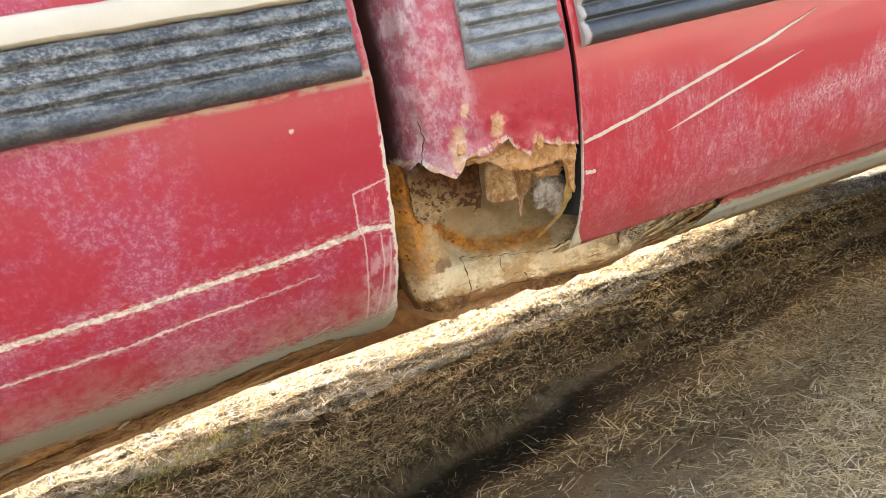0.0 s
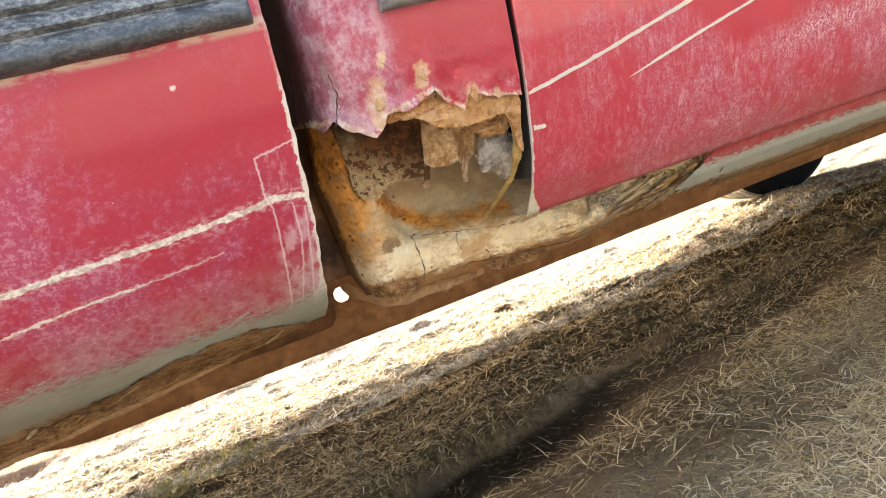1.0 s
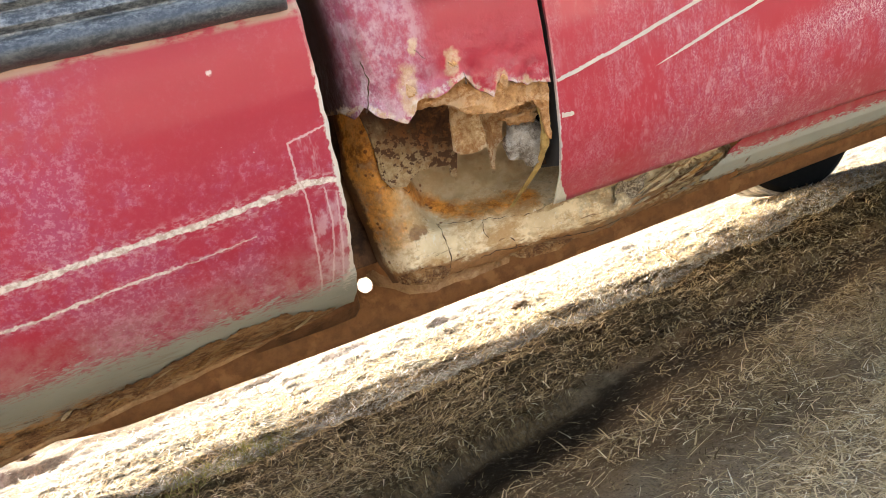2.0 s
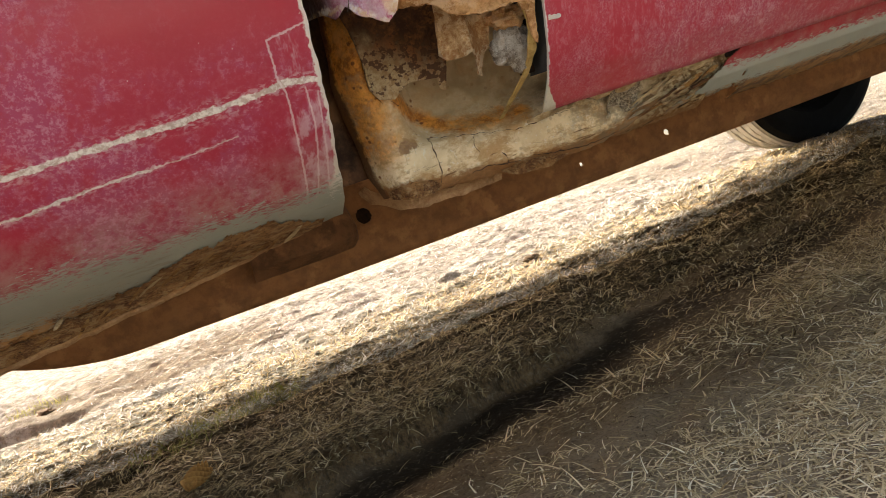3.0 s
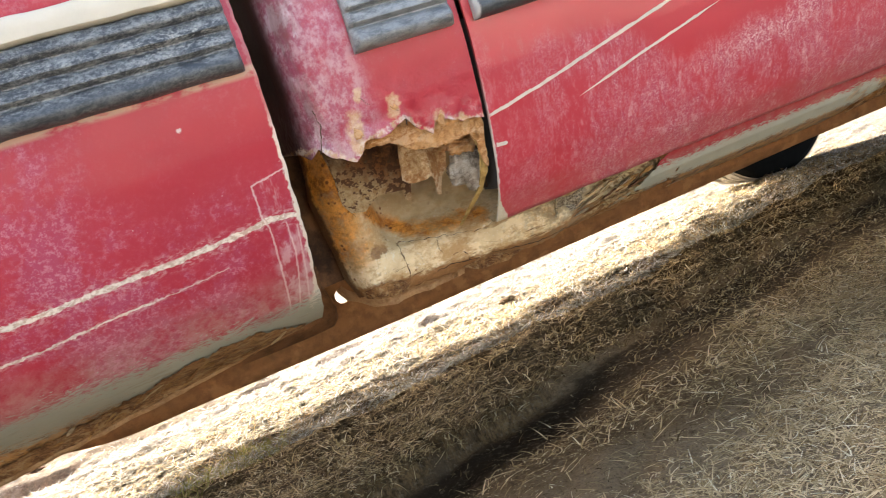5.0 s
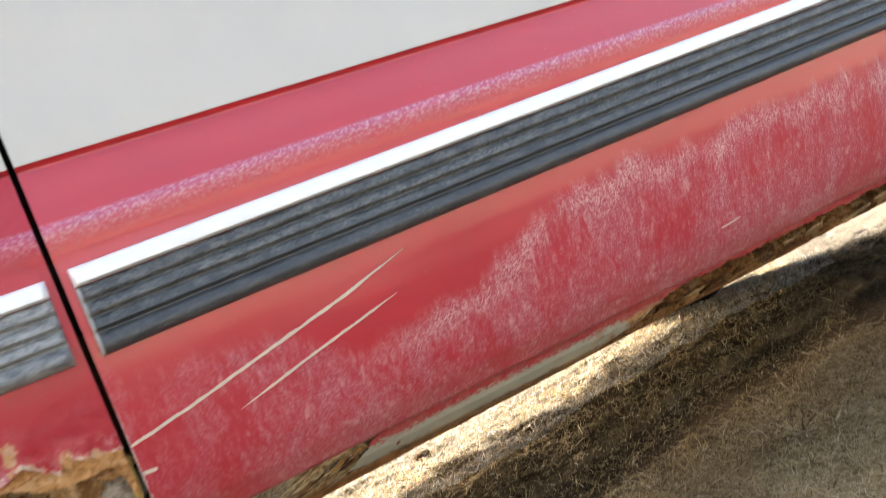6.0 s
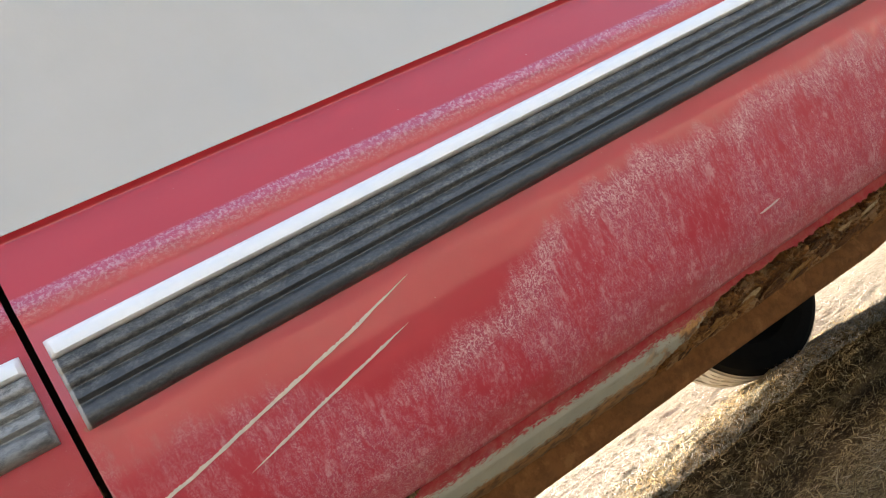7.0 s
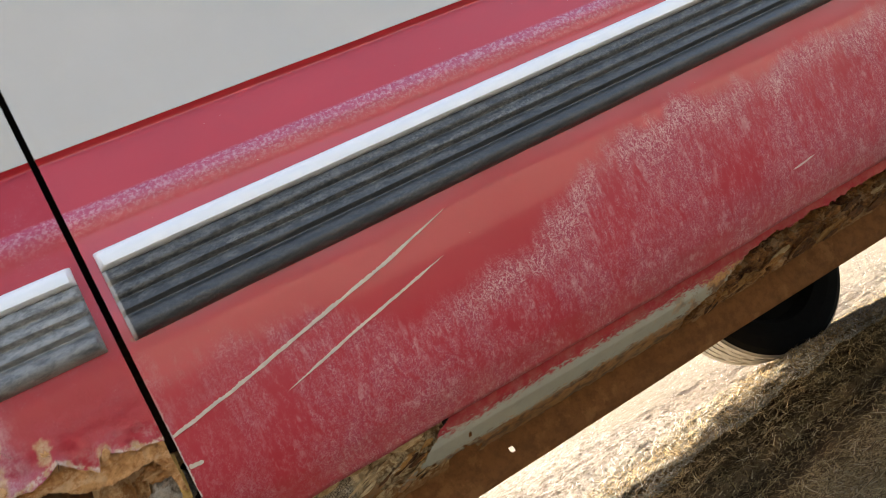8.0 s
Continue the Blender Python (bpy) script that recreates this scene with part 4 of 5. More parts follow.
def ground_full(x, y):
    """The ground under and round the van: a wheel rut with a low clay bank behind it, falling gently away."""
    wander = 0.022 * noise.noise((x * 1.7, 2.0, 0)) + 0.014 * noise.noise((x * 8, 5.0, 0)) + 0.007 * noise.noise((x * 30, 9.0, 0))
    k = min(1.0, max(0.0, (x - 0.30) / 0.25))
    z = float(np.interp(rut_line(x, y) + wander, GROUND_V, GROUND_H)) * (1 - k) + float(np.interp(rut_line(x, y) + wander, SOFT_V, SOFT_H)) * k
    if -4 < x < 6 and -3 < y < 6:
        z += bumpy(x, y, 0, 0.22, 0.009) + bumpy(x, y, 3, 0.045, 0.0045) + bumpy(x, y, 9, 0.018, 0.0022)
        v = rut_line(x, y)
        if 0.78 < v < 0.90:
            z += bumpy(x * 2.2, y, 5, 0.035, 0.014) * math.sin(math.pi * (v - 0.78) / 0.12)
        z += 0.052 * math.exp(-((x - 1.95) / 0.60) ** 2 - ((y - 1.62) / 0.50) ** 2)
        if x < -0.3 and y > 1.9:
            axis = 2.36 - 0.30 * (x + 0.88)
            run = max(0.0, min(1.0, (-0.62 - x) / 0.14))
            d = y - axis
            z -= 0.085 * run * (max(0.0, 1.0 + d / 0.16) if d < 0 else max(0.0, 1.0 - d / 0.018))
            z += 0.025 * run * math.exp(-((y - axis - 0.08) / 0.07) ** 2)
            if y > 2.2:
                z += bumpy(x, y, 6, 0.07, 0.012) * min(1.0, (y - 2.2) * 4)
        if y > 0.9:
            z += (bumpy(x * 0.6, y * 1.6, 7, 0.10, 0.017) + bumpy(x * 0.5, y * 1.6, 2, 0.03, 0.0045)) * min(1.0, (y - 0.9) * 3)
    else:
        z += bumpy(x, y, 0, 3.0, 0.03)
    return z


def make_ground():
    def lines(lo, hi, step, far):
        mid = list(np.arange(lo, hi + 1e-6, step))
        out = []
        d = step
        a = lo
        while a > -far:
            d *= 1.35
            a -= d
            out.append(a)
        out2 = []
        d = step
        b = hi
        while b < far:
            d *= 1.35
            b += d
            out2.append(b)
        return list(reversed(out)) + mid + out2
    xs, ys = lines(-1.3, 3.0, 0.012, 700.0), lines(-0.2, 3.0, 0.0085, 700.0)
    w = len(xs)
    verts = [(x, y, ground_full(x, y)) for y in ys for x in xs]
    faces = [(j * w + i, j * w + i + 1, (j + 1) * w + i + 1, (j + 1) * w + i) for j in range(len(ys) - 1) for i in range(w - 1)]
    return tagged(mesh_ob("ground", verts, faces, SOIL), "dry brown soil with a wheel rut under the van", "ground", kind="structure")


make_ground()


# ---- the van ----
van = tagged(new("van"), "old red and white cargo van with a rusted-out pillar base", "van")
DOOR_X, PILLAR_X, SLIDE_X = 0.0135, 0.008, -0.171


def slide_low(x):
    return 0.433 + (x + 0.177) * 0.113 + rough_line(x, 4.0, 0.0016, 0.012)


def slide_edge(z):
    return SLIDE_X + rough_line(z, 9.0, 0.0011, 0.008) + (0.004 * max(0.0, (0.45 - z) / 0.02) if z < 0.45 else 0.0)


slide = skin("sliding_door", lambda z: -1.30, slide_edge, slide_low, 1.90, PAINT_SLIDE, van, "red sliding door worn to grey primer along its bottom", thick=0.004, step_x=0.009, dent=0.0016)
molding(slide, -1.25, -0.1785, 0.6535, 0.733, 0.7125, CREAM, strip_bump=0.0009, label="weathered ribbed black molding", strip_label="bright strip smeared with cream paint")


def door_low(x):
    return 0.4655 + 0.006 * max(0.0, min(1.0, (x - 0.55) / 0.35)) + rough_line(x, 2.0, 0.0006, 0.03)


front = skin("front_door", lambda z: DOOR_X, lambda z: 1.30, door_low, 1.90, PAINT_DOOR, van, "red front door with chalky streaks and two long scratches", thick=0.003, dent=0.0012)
molding(front, 0.021, 1.27, 0.6408, 0.7185, 0.7015, BRIGHT, rise=0.017, label="black ribbed rubber molding", strip_label="bright metal strip")


def pillar_low(x):
    pts = [(-0.16, 0.598), (-0.151, 0.585), (-0.144, 0.576), (-0.138, 0.582), (-0.134, 0.574), (-0.123, 0.568), (-0.114, 0.561), (-0.107, 0.568), (-0.104, 0.575), (-0.084, 0.5745), (-0.073, 0.579),
           (-0.066, 0.583), (-0.056, 0.574), (-0.050, 0.569), (-0.043, 0.564), (-0.038, 0.574), (-0.027, 0.571), (-0.013, 0.566), (0.004, 0.564), (0.01, 0.562)]
    return along(pts, x) + rough_line(x, 6.0, 0.0015, 0.005)


def pillar_bend(x, z):
    """The pillar rounds inwards at its open edge; near the torn edge the skin curls."""
    y = 0.0
    if x < -0.150:
        y += 0.044 + (-0.150 - x) / 0.007 * 0.10
    elif x < -0.102:
        k = (-0.102 - x) / 0.050
        y += 0.050 * (1 - math.sqrt(max(0.0, 1 - k * k))) * 1.22
    near = max(0.0, 1.0 - (z - pillar_low(x)) / 0.035)
    return y - 0.006 * near * near * (0.6 + noise.noise((x / 0.012, z / 0.02, 4.0))) + bumpy(x, 2, z, 0.02, 0.0022) * near


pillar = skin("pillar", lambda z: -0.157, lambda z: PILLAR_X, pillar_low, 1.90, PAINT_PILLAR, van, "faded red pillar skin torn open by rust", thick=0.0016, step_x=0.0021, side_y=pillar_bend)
molding(pillar, -0.0905, 0.0, 0.6425, 0.7165, 0.7005, BRIGHT, taper=-0.02, label="black ribbed rubber molding end piece", strip_label="bright metal strip")


def rust_low(x):
    pts = [(-0.115, 0.563), (-0.107, 0.567), (-0.092, 0.570), (-0.077, 0.566), (-0.06, 0.556), (-0.041, 0.551), (-0.026, 0.552), (-0.008, 0.553), (-0.001, 0.546), (0.003, 0.522), (0.007, 0.520)]
    return along(pts, x) + rough_line(x, 16.0, 0.0022, 0.007)


def rust_edge_fn(u, v):
    x = -0.112 + 0.119 * u
    lo = rust_low(x)
    z = lo + (0.60 - lo) * v
    return (x, body_y(z) + 0.003 + bumpy(x, 1, z, 0.012, 0.0030) + bumpy(x, 4, z, 0.004, 0.0012), z)


sheet("rusted_edge", rust_edge_fn, 110, 36, 0.0022, RUST_EDGE, pillar, "orange flaking rust along the torn skin")


def ribbon_on(name, pts, width, material, parent, label, surface, seed):
    """A thin dark tear laid on a bent surface along (x, z) points."""
    verts, faces = [], []
    xs, zs = [q[0] for q in pts], [q[1] for q in pts]
    d = np.concatenate(([0], np.cumsum(np.hypot(np.diff(xs), np.diff(zs)))))
    n = max(8, int(d[-1] / 0.0015))
    for i in range(n + 1):
        q = d[-1] * i / n
        x, z = float(np.interp(q, d, xs)), float(np.interp(q, d, zs))
        x2, z2 = float(np.interp(q + 0.003, d, xs)), float(np.interp(q + 0.003, d, zs))
        x3, z3 = float(np.interp(q - 0.003, d, xs)), float(np.interp(q - 0.003, d, zs))
        k = math.hypot(x2 - x3, z2 - z3) or 1.0
        nx, nz = -(z2 - z3) / k, (x2 - x3) / k
        shift = 0.0016 * noise.noise((q / 0.006, seed, 0))
        w = width * (0.2 + 0.8 * math.sin(math.pi * (0.08 + 0.84 * i / n))) * max(0.0, 0.8 + 1.6 * noise.noise((q / 0.006, seed, 5)))
        for sgn in (-0.5, 0.5):
            px, pz = x + nx * (w * sgn + shift), z + nz * (w * sgn + shift)
            y = surface(px, pz)
            verts += [(px, y - 0.0005, pz), (px, y + 0.002, pz)]
    for i in range(n):
        a, b = i * 4, i * 4 + 4
        faces += [(a, a + 2, b + 2, b), (a + 1, a, b, b + 1), (a + 2, a + 3, b + 3, b + 2)]
    return mesh_ob(name, verts, faces, material, parent, label, smooth=False)


def pillar_y(x, z):
    return body_y(z) + pillar_bend(x, z)


for tear, tw in (([(-0.134, 0.613), (-0.132, 0.600), (-0.134, 0.587), (-0.138, 0.577)], 0.0026), ([(-0.098, 0.610), (-0.094, 0.605), (-0.090, 0.602)], 0.0018),
                 ([(-0.074, 0.596), (-0.071, 0.592), (-0.068, 0.590)], 0.0016), ([(-0.065, 0.586), (-0.0662, 0.577)], 0.0022)):
    ribbon_on("tear", tear, tw * (0.30 if tear[0][0] < -0.12 else 0.15), CRACK, pillar, "dark tear in the skin", pillar_y, tear[0][0] * 90)


def flap(x, z, r, out, turn, seed):
    """A scab of lifted paint and rust, curling away from the skin."""
    pts = [(r * (0.7 + 0.6 * noise.noise((a * 1.3, seed, 0))) * math.cos(a), 1.5 * r * (0.7 + 0.6 * noise.noise((a * 1.3, seed, 3))) * math.sin(a)) for a in np.linspace(0, 2 * math.pi, 12)[:-1]]
    pts = [(x + px * math.cos(turn) - pz * math.sin(turn), z + px * math.sin(turn) + pz * math.cos(turn)) for px, pz in pts]
    plate("paint_scab", pts, lambda px, pz: pillar_y(px, pz) - 0.0004 - 0.6 * out * max(0.0, (z - pz) / r + 0.6) ** 2, 0.0012, RUST_EDGE, pillar, "lifted scab of paint and rust", curl=0.0014, size=0.006, seed=seed)


for fl in ((-0.107, 0.582, 0.0040, 0.0010, 0.5, 3.0), (-0.071, 0.5945, 0.0032, 0.0008, 0.7, 12.0), (-0.034, 0.573, 0.0045, 0.0010, -0.3, 21.0)):
    flap(*fl)


# the jamb behind the gap of the sliding door
def jamb_fn(u, v):
    z = 0.60 + 1.3 * v
    y = 0.150 + 0.08 * u
    return (-0.156 + 0.012 * u, body_y(z) + y, z)


# Dark sheet added behind the sliding door's edge to deepen the gap's shade.
sheet("edge_shade_sheet", lambda u, v: (SLIDE_X - 0.003 - 0.004 * u, body_y(0.46 + 1.2 * v) + 0.005 + 0.10 * u, 0.46 + 1.2 * v), 8, 60, 0.003, RUST_SHADED, slide, "dark sheet added inside the sliding door's edge to shade the gap")
sheet("door_jamb", jamb_fn, 8, 40, 0.004, RUST_SHADED, van, "rusty door jamb with its shade put into the colour")


def jamb_plate_fn(u, v):
    x = -0.215 + 0.120 * u
    z = 0.453 + 0.162 * v
    return (x, 0.197 - 0.010 * math.sin(math.pi * u) + bumpy(x, 0, z, 0.04, 0.003), z)


sheet("jamb_plate", jamb_plate_fn, 60, 100, 0.003, RUST_JAMB, van, "dark rusty plate at the foot of the jamb")


# Dark sheet added behind pillar and door so no daylight shows through seams.
def backing_fn(u, v):
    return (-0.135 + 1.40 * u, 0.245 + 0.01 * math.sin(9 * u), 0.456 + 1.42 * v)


sheet("dark_backing", backing_fn, 12, 12, 0.004, UNDER_AND_GAPS, van, "dark sheet added behind the door to keep the seams black")


# beige inner steel at the base of the pillar
def inner_left(z):
    return along([(0.40, -0.100), (0.432, -0.110), (0.453, -0.117), (0.481, -0.119), (0.514, -0.124), (0.541, -0.126), (0.57, -0.121), (0.62, -0.118)], z)


def inner_low(x):
    pts = [(-0.13, 0.434), (-0.108, 0.431), (-0.078, 0.427), (-0.032, 0.421), (0.022, 0.419), (0.075, 0.416), (0.105, 0.421), (0.13, 0.429), (0.16, 0.440), (0.24, 0.444)]
    return along(pts, x) + rough_line(x, 23.0, 0.0026, 0.010)


def inner_y(x, z):
    y = along([(0.40, 0.172), (0.418, 0.166), (0.430, 0.152), (0.445, 0.145), (0.458, 0.146), (0.468, 0.152), (0.478, 0.166), (0.49, 0.176), (0.52, 0.182), (0.56, 0.175), (0.62, 0.16)], z)
    flat = along([(0.40, 0.160), (0.43, 0.150), (0.48, 0.150), (0.62, 0.140)], z)
    f = min(1.0, max(0.0, (x + 0.085) / 0.03))
    y = flat + (y - flat) * f * f * (3 - 2 * f)
    edge = x - inner_left(z)
    if edge < 0.02:
        y += 0.03 * (1 - edge / 0.02) ** 2
    if x > 0.0:
        y -= 0.03 * min(1.0, x / 0.10) * (1 if z < 0.462 else 0.3)
    return y + bumpy(x, 3, z, 0.03, 0.0028) + bumpy(x, 3, z, 0.009, 0.0011)


def inner_fn(u, v):
    x = -0.112 + 0.282 * u
    lo = inner_low(x)
    z = lo + (0.62 - lo) * v
    xl = inner_left(z)
    x = xl + (0.17 - xl) * u
    return (x, inner_y(x, z), z)


inner = sheet("inner_panel", inner_fn, 130, 80, 0.0025, INNER, van, "beige inner steel bleeding orange rust")
plate("speckled_plate", [(-0.112, 0.605), (-0.103, 0.560), (-0.103, 0.526), (-0.098, 0.517), (-0.083, 0.514), (-0.074, 0.520), (-0.063, 0.524), (-0.050, 0.523), (-0.039, 0.520), (-0.040, 0.511), (-0.036, 0.509), (-0.027, 0.535), (-0.020, 0.605)],
      lambda x, z: 0.140 + 0.02 * (x + 0.11), 0.002, SPECKLED, inner, "dark speckled rusty plate", curl=0.003, size=0.014, seed=2.0)
plate("torn_plate", [(-0.056, 0.575), (-0.060, 0.550), (-0.066, 0.533), (-0.058, 0.528), (-0.050, 0.526), (-0.041, 0.529), (-0.038, 0.521), (-0.038, 0.511), (-0.032, 0.509), (-0.027, 0.521), (-0.020, 0.530), (-0.012, 0.575)],
      lambda x, z: 0.060 + 0.006 * math.sin(x * 190.0) + 0.10 * max(0.0, 0.54 - z), 0.002, TORN, inner, "torn tan plate hanging in the hole", curl=0.004, size=0.010, seed=9.0)


for crack, cw in (([(-0.101, 0.580), (-0.101, 0.546), (-0.100, 0.527), (-0.094, 0.512)], 0.0018), ([(-0.061, 0.473), (-0.062, 0.459), (-0.060, 0.446), (-0.061, 0.431)], 0.0022),
                  ([(-0.061, 0.4725), (-0.041, 0.468), (-0.019, 0.464), (0.004, 0.459), (0.020, 0.457)], 0.0014), ([(0.018, 0.456), (0.035, 0.457), (0.050, 0.460), (0.068, 0.458)], 0.0030),
                  ([(-0.022, 0.462), (-0.023, 0.452), (-0.020, 0.446)], 0.0012), ([(-0.030, 0.430), (-0.012, 0.432), (0.004, 0.428), (0.020, 0.427)], 0.0032), ([(0.03, 0.428), (0.055, 0.424), (0.085, 0.421), (0.115, 0.425)], 0.0030),
                  ([(0.002, 0.440), (0.008, 0.433), (0.007, 0.427)], 0.0022), ([(-0.086, 0.513), (-0.080, 0.507), (-0.077, 0.509)], 0.0014)):
    ribbon_on("crack", crack, cw * 0.34, CRACK, inner, "dark crack in the steel", inner_y, crack[0][0] * 70 + 3)


def lump(name, centre, size, material, parent, label, seed, rough=0.35):
    bm = bmesh.new()
    bmesh.ops.create_icosphere(bm, subdivisions=4, radius=1.0)
    for v in bm.verts:
        d = 1.0 + rough * noise.noise(v.co * 1.6 + Vector((seed, 0, 0))) + 0.5 * rough * noise.noise(v.co * 4.5 + Vector((seed, 3, 0))) + 0.35 * rough * noise.noise(v.co * 11.0 + Vector((seed, 5, 0)))
        v.co = Vector((v.co.x * size[0] * d, v.co.y * size[1] * d, v.co.z * size[2] * d)) + Vector(centre)
    return part(name, bm, material, parent, label)


# Dark sheet added inside the front door's edge as the gap's shade.
sheet("hem_shade_sheet", lambda u, v: (0.0145 + 0.004 * u, body_y(0.497 + 0.15 * v) + 0.004 + 0.035 * u, 0.497 + 0.15 * v), 8, 16, 0.003, UNDER_AND_GAPS, front, "dark sheet added at the door's edge for the gap's shade")
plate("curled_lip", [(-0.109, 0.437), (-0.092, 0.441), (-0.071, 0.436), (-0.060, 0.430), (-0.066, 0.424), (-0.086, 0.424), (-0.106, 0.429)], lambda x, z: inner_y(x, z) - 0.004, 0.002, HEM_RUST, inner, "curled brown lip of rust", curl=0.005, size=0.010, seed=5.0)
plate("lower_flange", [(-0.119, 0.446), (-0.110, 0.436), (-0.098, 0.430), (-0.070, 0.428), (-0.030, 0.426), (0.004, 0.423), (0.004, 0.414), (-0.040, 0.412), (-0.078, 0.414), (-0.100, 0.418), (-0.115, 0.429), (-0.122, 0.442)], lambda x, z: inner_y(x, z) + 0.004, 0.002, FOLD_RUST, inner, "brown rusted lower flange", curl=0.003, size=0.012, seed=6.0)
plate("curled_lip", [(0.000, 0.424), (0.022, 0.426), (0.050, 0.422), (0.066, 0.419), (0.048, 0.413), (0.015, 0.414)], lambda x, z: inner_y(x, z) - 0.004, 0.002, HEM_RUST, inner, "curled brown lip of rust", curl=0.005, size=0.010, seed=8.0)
# Another dark sheet, added where only shade lies behind the seam.
sheet("seam_shade_sheet", lambda u, v: (0.0045 + 0.032 * u, 0.072 + 0.010 * v, 0.500 + 0.17 * v), 6, 16, 0.003, RUST_SHADED, van, "dark sheet added behind the front door's seam for its shade")
lump("filler_lump", (-0.006, 0.056, 0.524), (0.0165, 0.009, 0.0175), FILLER, inner, "crumbling grey body filler", 4.0, 0.42)
lump("rust_lump", (-0.002, 0.056, 0.547), (0.017, 0.012, 0.009), RUST_EDGE, inner, "rusty lump", 14.0, 0.5)
bm = bmesh.new()
pts = [(0.0055, 0.033, 0.552), (0.006, 0.036, 0.532), (0.0045, 0.045, 0.515), (0.0015, 0.060, 0.500), (-0.003, 0.085, 0.485), (-0.006, 0.112, 0.470)]
prev = None
for k in range(31):
    f = k / 30 * (len(pts) - 1)
    i = min(int(f), len(pts) - 2)
    c = Vector(pts[i]).lerp(Vector(pts[i + 1]), f - i)
    w = 0.0030 * (1 + 0.4 * noise.noise((k * 0.4, 3, 0))) * (1.3 - k / 45)
    ring = [bm.verts.new(c + Vector((dx * w, dy * w * 0.5, 0))) for dx, dy in ((-1, -1), (1, -1), (1, 1), (-1, 1))]
    if prev:
        for q in range(4):
            bm.faces.new((prev[q], prev[(q + 1) % 4], ring[(q + 1) % 4], ring[q]))
    prev = ring
part("rust_strip", bm, RUST_STRIP, inner, "thin curved strip of rusted steel", smooth=False)


# the brown frame rail that runs behind the sills, with holes through it
RAIL_Y = 0.46
HOLES = ((-0.0615, 0.398, 0.0100), (0.403, 0.370, 0.0046), (0.256, 0.367, 0.0030))


def rail_low(x):
    left = max(0.0, (-0.36 - x) / 0.14)
    right = max(0.0, (x - 1.235) / 0.12)
    return 0.334 + 0.008 * min(1.0, max(0.0, x / 0.8)) + 0.03 * min(left, 3.0) ** 2 + 0.022 * min(right, 3.0) ** 2


def rail_fn(u, v):
    x = -0.75 + 2.30 * u
    lo = rail_low(x)
    z = lo + (0.455 - lo) * v
    for hx, hz, hr in HOLES:
        d = math.hypot(x - hx, z - hz)
        if 1e-6 < d < hr + 0.0011:
            x, z = hx + (x - hx) / d * hr, hz + (z - hz) / d * hr
    return (x, RAIL_Y + 0.012 * (1 - min(1.0, v * 6)) ** 2 + bumpy(x, 0, z, 0.06, 0.0016), z)


def rail_keep(x, y, z):
    return all(math.hypot(x - hx, z - hz) > hr * 0.995 for hx, hz, hr in HOLES)


sheet("frame_rail", rail_fn, 1250, 64, 0.003, RUST_FLANGE, van, "long brown rusted frame rail with round holes", keep=rail_keep)


def bracket_fn(u, v):
    z = 0.366 + 0.095 * v
    right = along([(0.366, -0.086), (0.374, -0.078), (0.39, -0.076), (0.41, -0.080), (0.46, -0.094)], z)
    x = -0.215 + (right + 0.215) * u
    return (x, 0.452 - 0.040 * math.sqrt(max(0.0, math.sin(math.pi * (0.08 + 0.92 * u)))) * min(1.0, 0.3 + v * 4) + bumpy(x, 3, z, 0.02, 0.002), z)


sheet("rail_bracket", bracket_fn, 40, 40, 0.003, RUST_BRACKET, van, "brown rusted bracket in front of the rail")
sheet("frame_rail", lambda u, v: (-2.3 + 4.9 * u, 1.50 + bumpy(-2.3 + 4.9 * u, 0, v, 0.06, 0.002), 0.268 + 0.187 * v), 120, 6, 0.004, RUST_SHADED, van, "frame rail on the far side, coloured dark for the underbody's shade")


# sill below the front door
def sill_fn(u, v):
    x = 0.03 + 1.27 * u
    z = 0.418 + 0.058 * v
    y = along([(0.41, 0.172), (0.418, 0.158), (0.424, 0.138), (0.432, 0.118), (0.445, 0.100), (0.46, 0.088), (0.48, 0.080)], z)
    return (x, y + bumpy(x, 0, z, 0.05, 0.0015), z + (rough_line(x, 31.0, 0.002, 0.015) if v == 0 else 0.0))


def sill_keep(x, y, z):
    ragged = 0.014 * noise.noise((x / 0.03, z / 0.02, 3.0)) + 0.006 * noise.noise((x / 0.006, z / 0.006, 3.0))
    if x < 0.197 + 1.5 * (z - 0.44) + ragged:
        return False
    if x < 0.27 and z < 0.432 + ragged:
        return False
    return not (x > 0.565 + 2.6 * (z - 0.43) + 2.0 * ragged and z < 0.4590 + 0.5 * ragged)


sill = sheet("sill", sill_fn, 950, 46, 0.0016, PAINT_SILL, van, "narrow red sill worn to grey-green primer", keep=sill_keep)


def crust_fn(x0, x1, push, amp, z0=0.418, z1=0.470, deep=0.0):
    def fn(u, v):
        x = x0 + (x1 - x0) * u
        z = z0 + (z1 - z0) * v
        y = along([(0.41, 0.172), (0.424, 0.140), (0.445, 0.105), (0.47, 0.088)], z) + push
        k = math.sin(math.pi * min(1.0, max(0.0, v))) ** 0.5
        y += deep * v * v
        return (x, y + k * (bumpy(x, 0, z, 0.022, amp) + bumpy(x, 5, z, 0.007, amp * 0.5)), z + bumpy(x, 8, z, 0.012, 0.0016))
    return fn


sheet("earth_crust", crust_fn(0.098, 0.235, 0.008, 0.010), 130, 46, 0.002, EARTH_CRUST, sill, "soil-caked crumbling rust")
sheet("rust_crust", crust_fn(0.545, 1.29, 0.010, 0.022, deep=0.045), 480, 46, 0.002, RUST_CRUST, sill, "broken sill edge of brown and orange rust", keep=lambda x, y, z: x > 0.556 + 2.4 * (z - 0.43) + 0.010 * noise.noise((x / 0.015, z / 0.015, 6.0)))


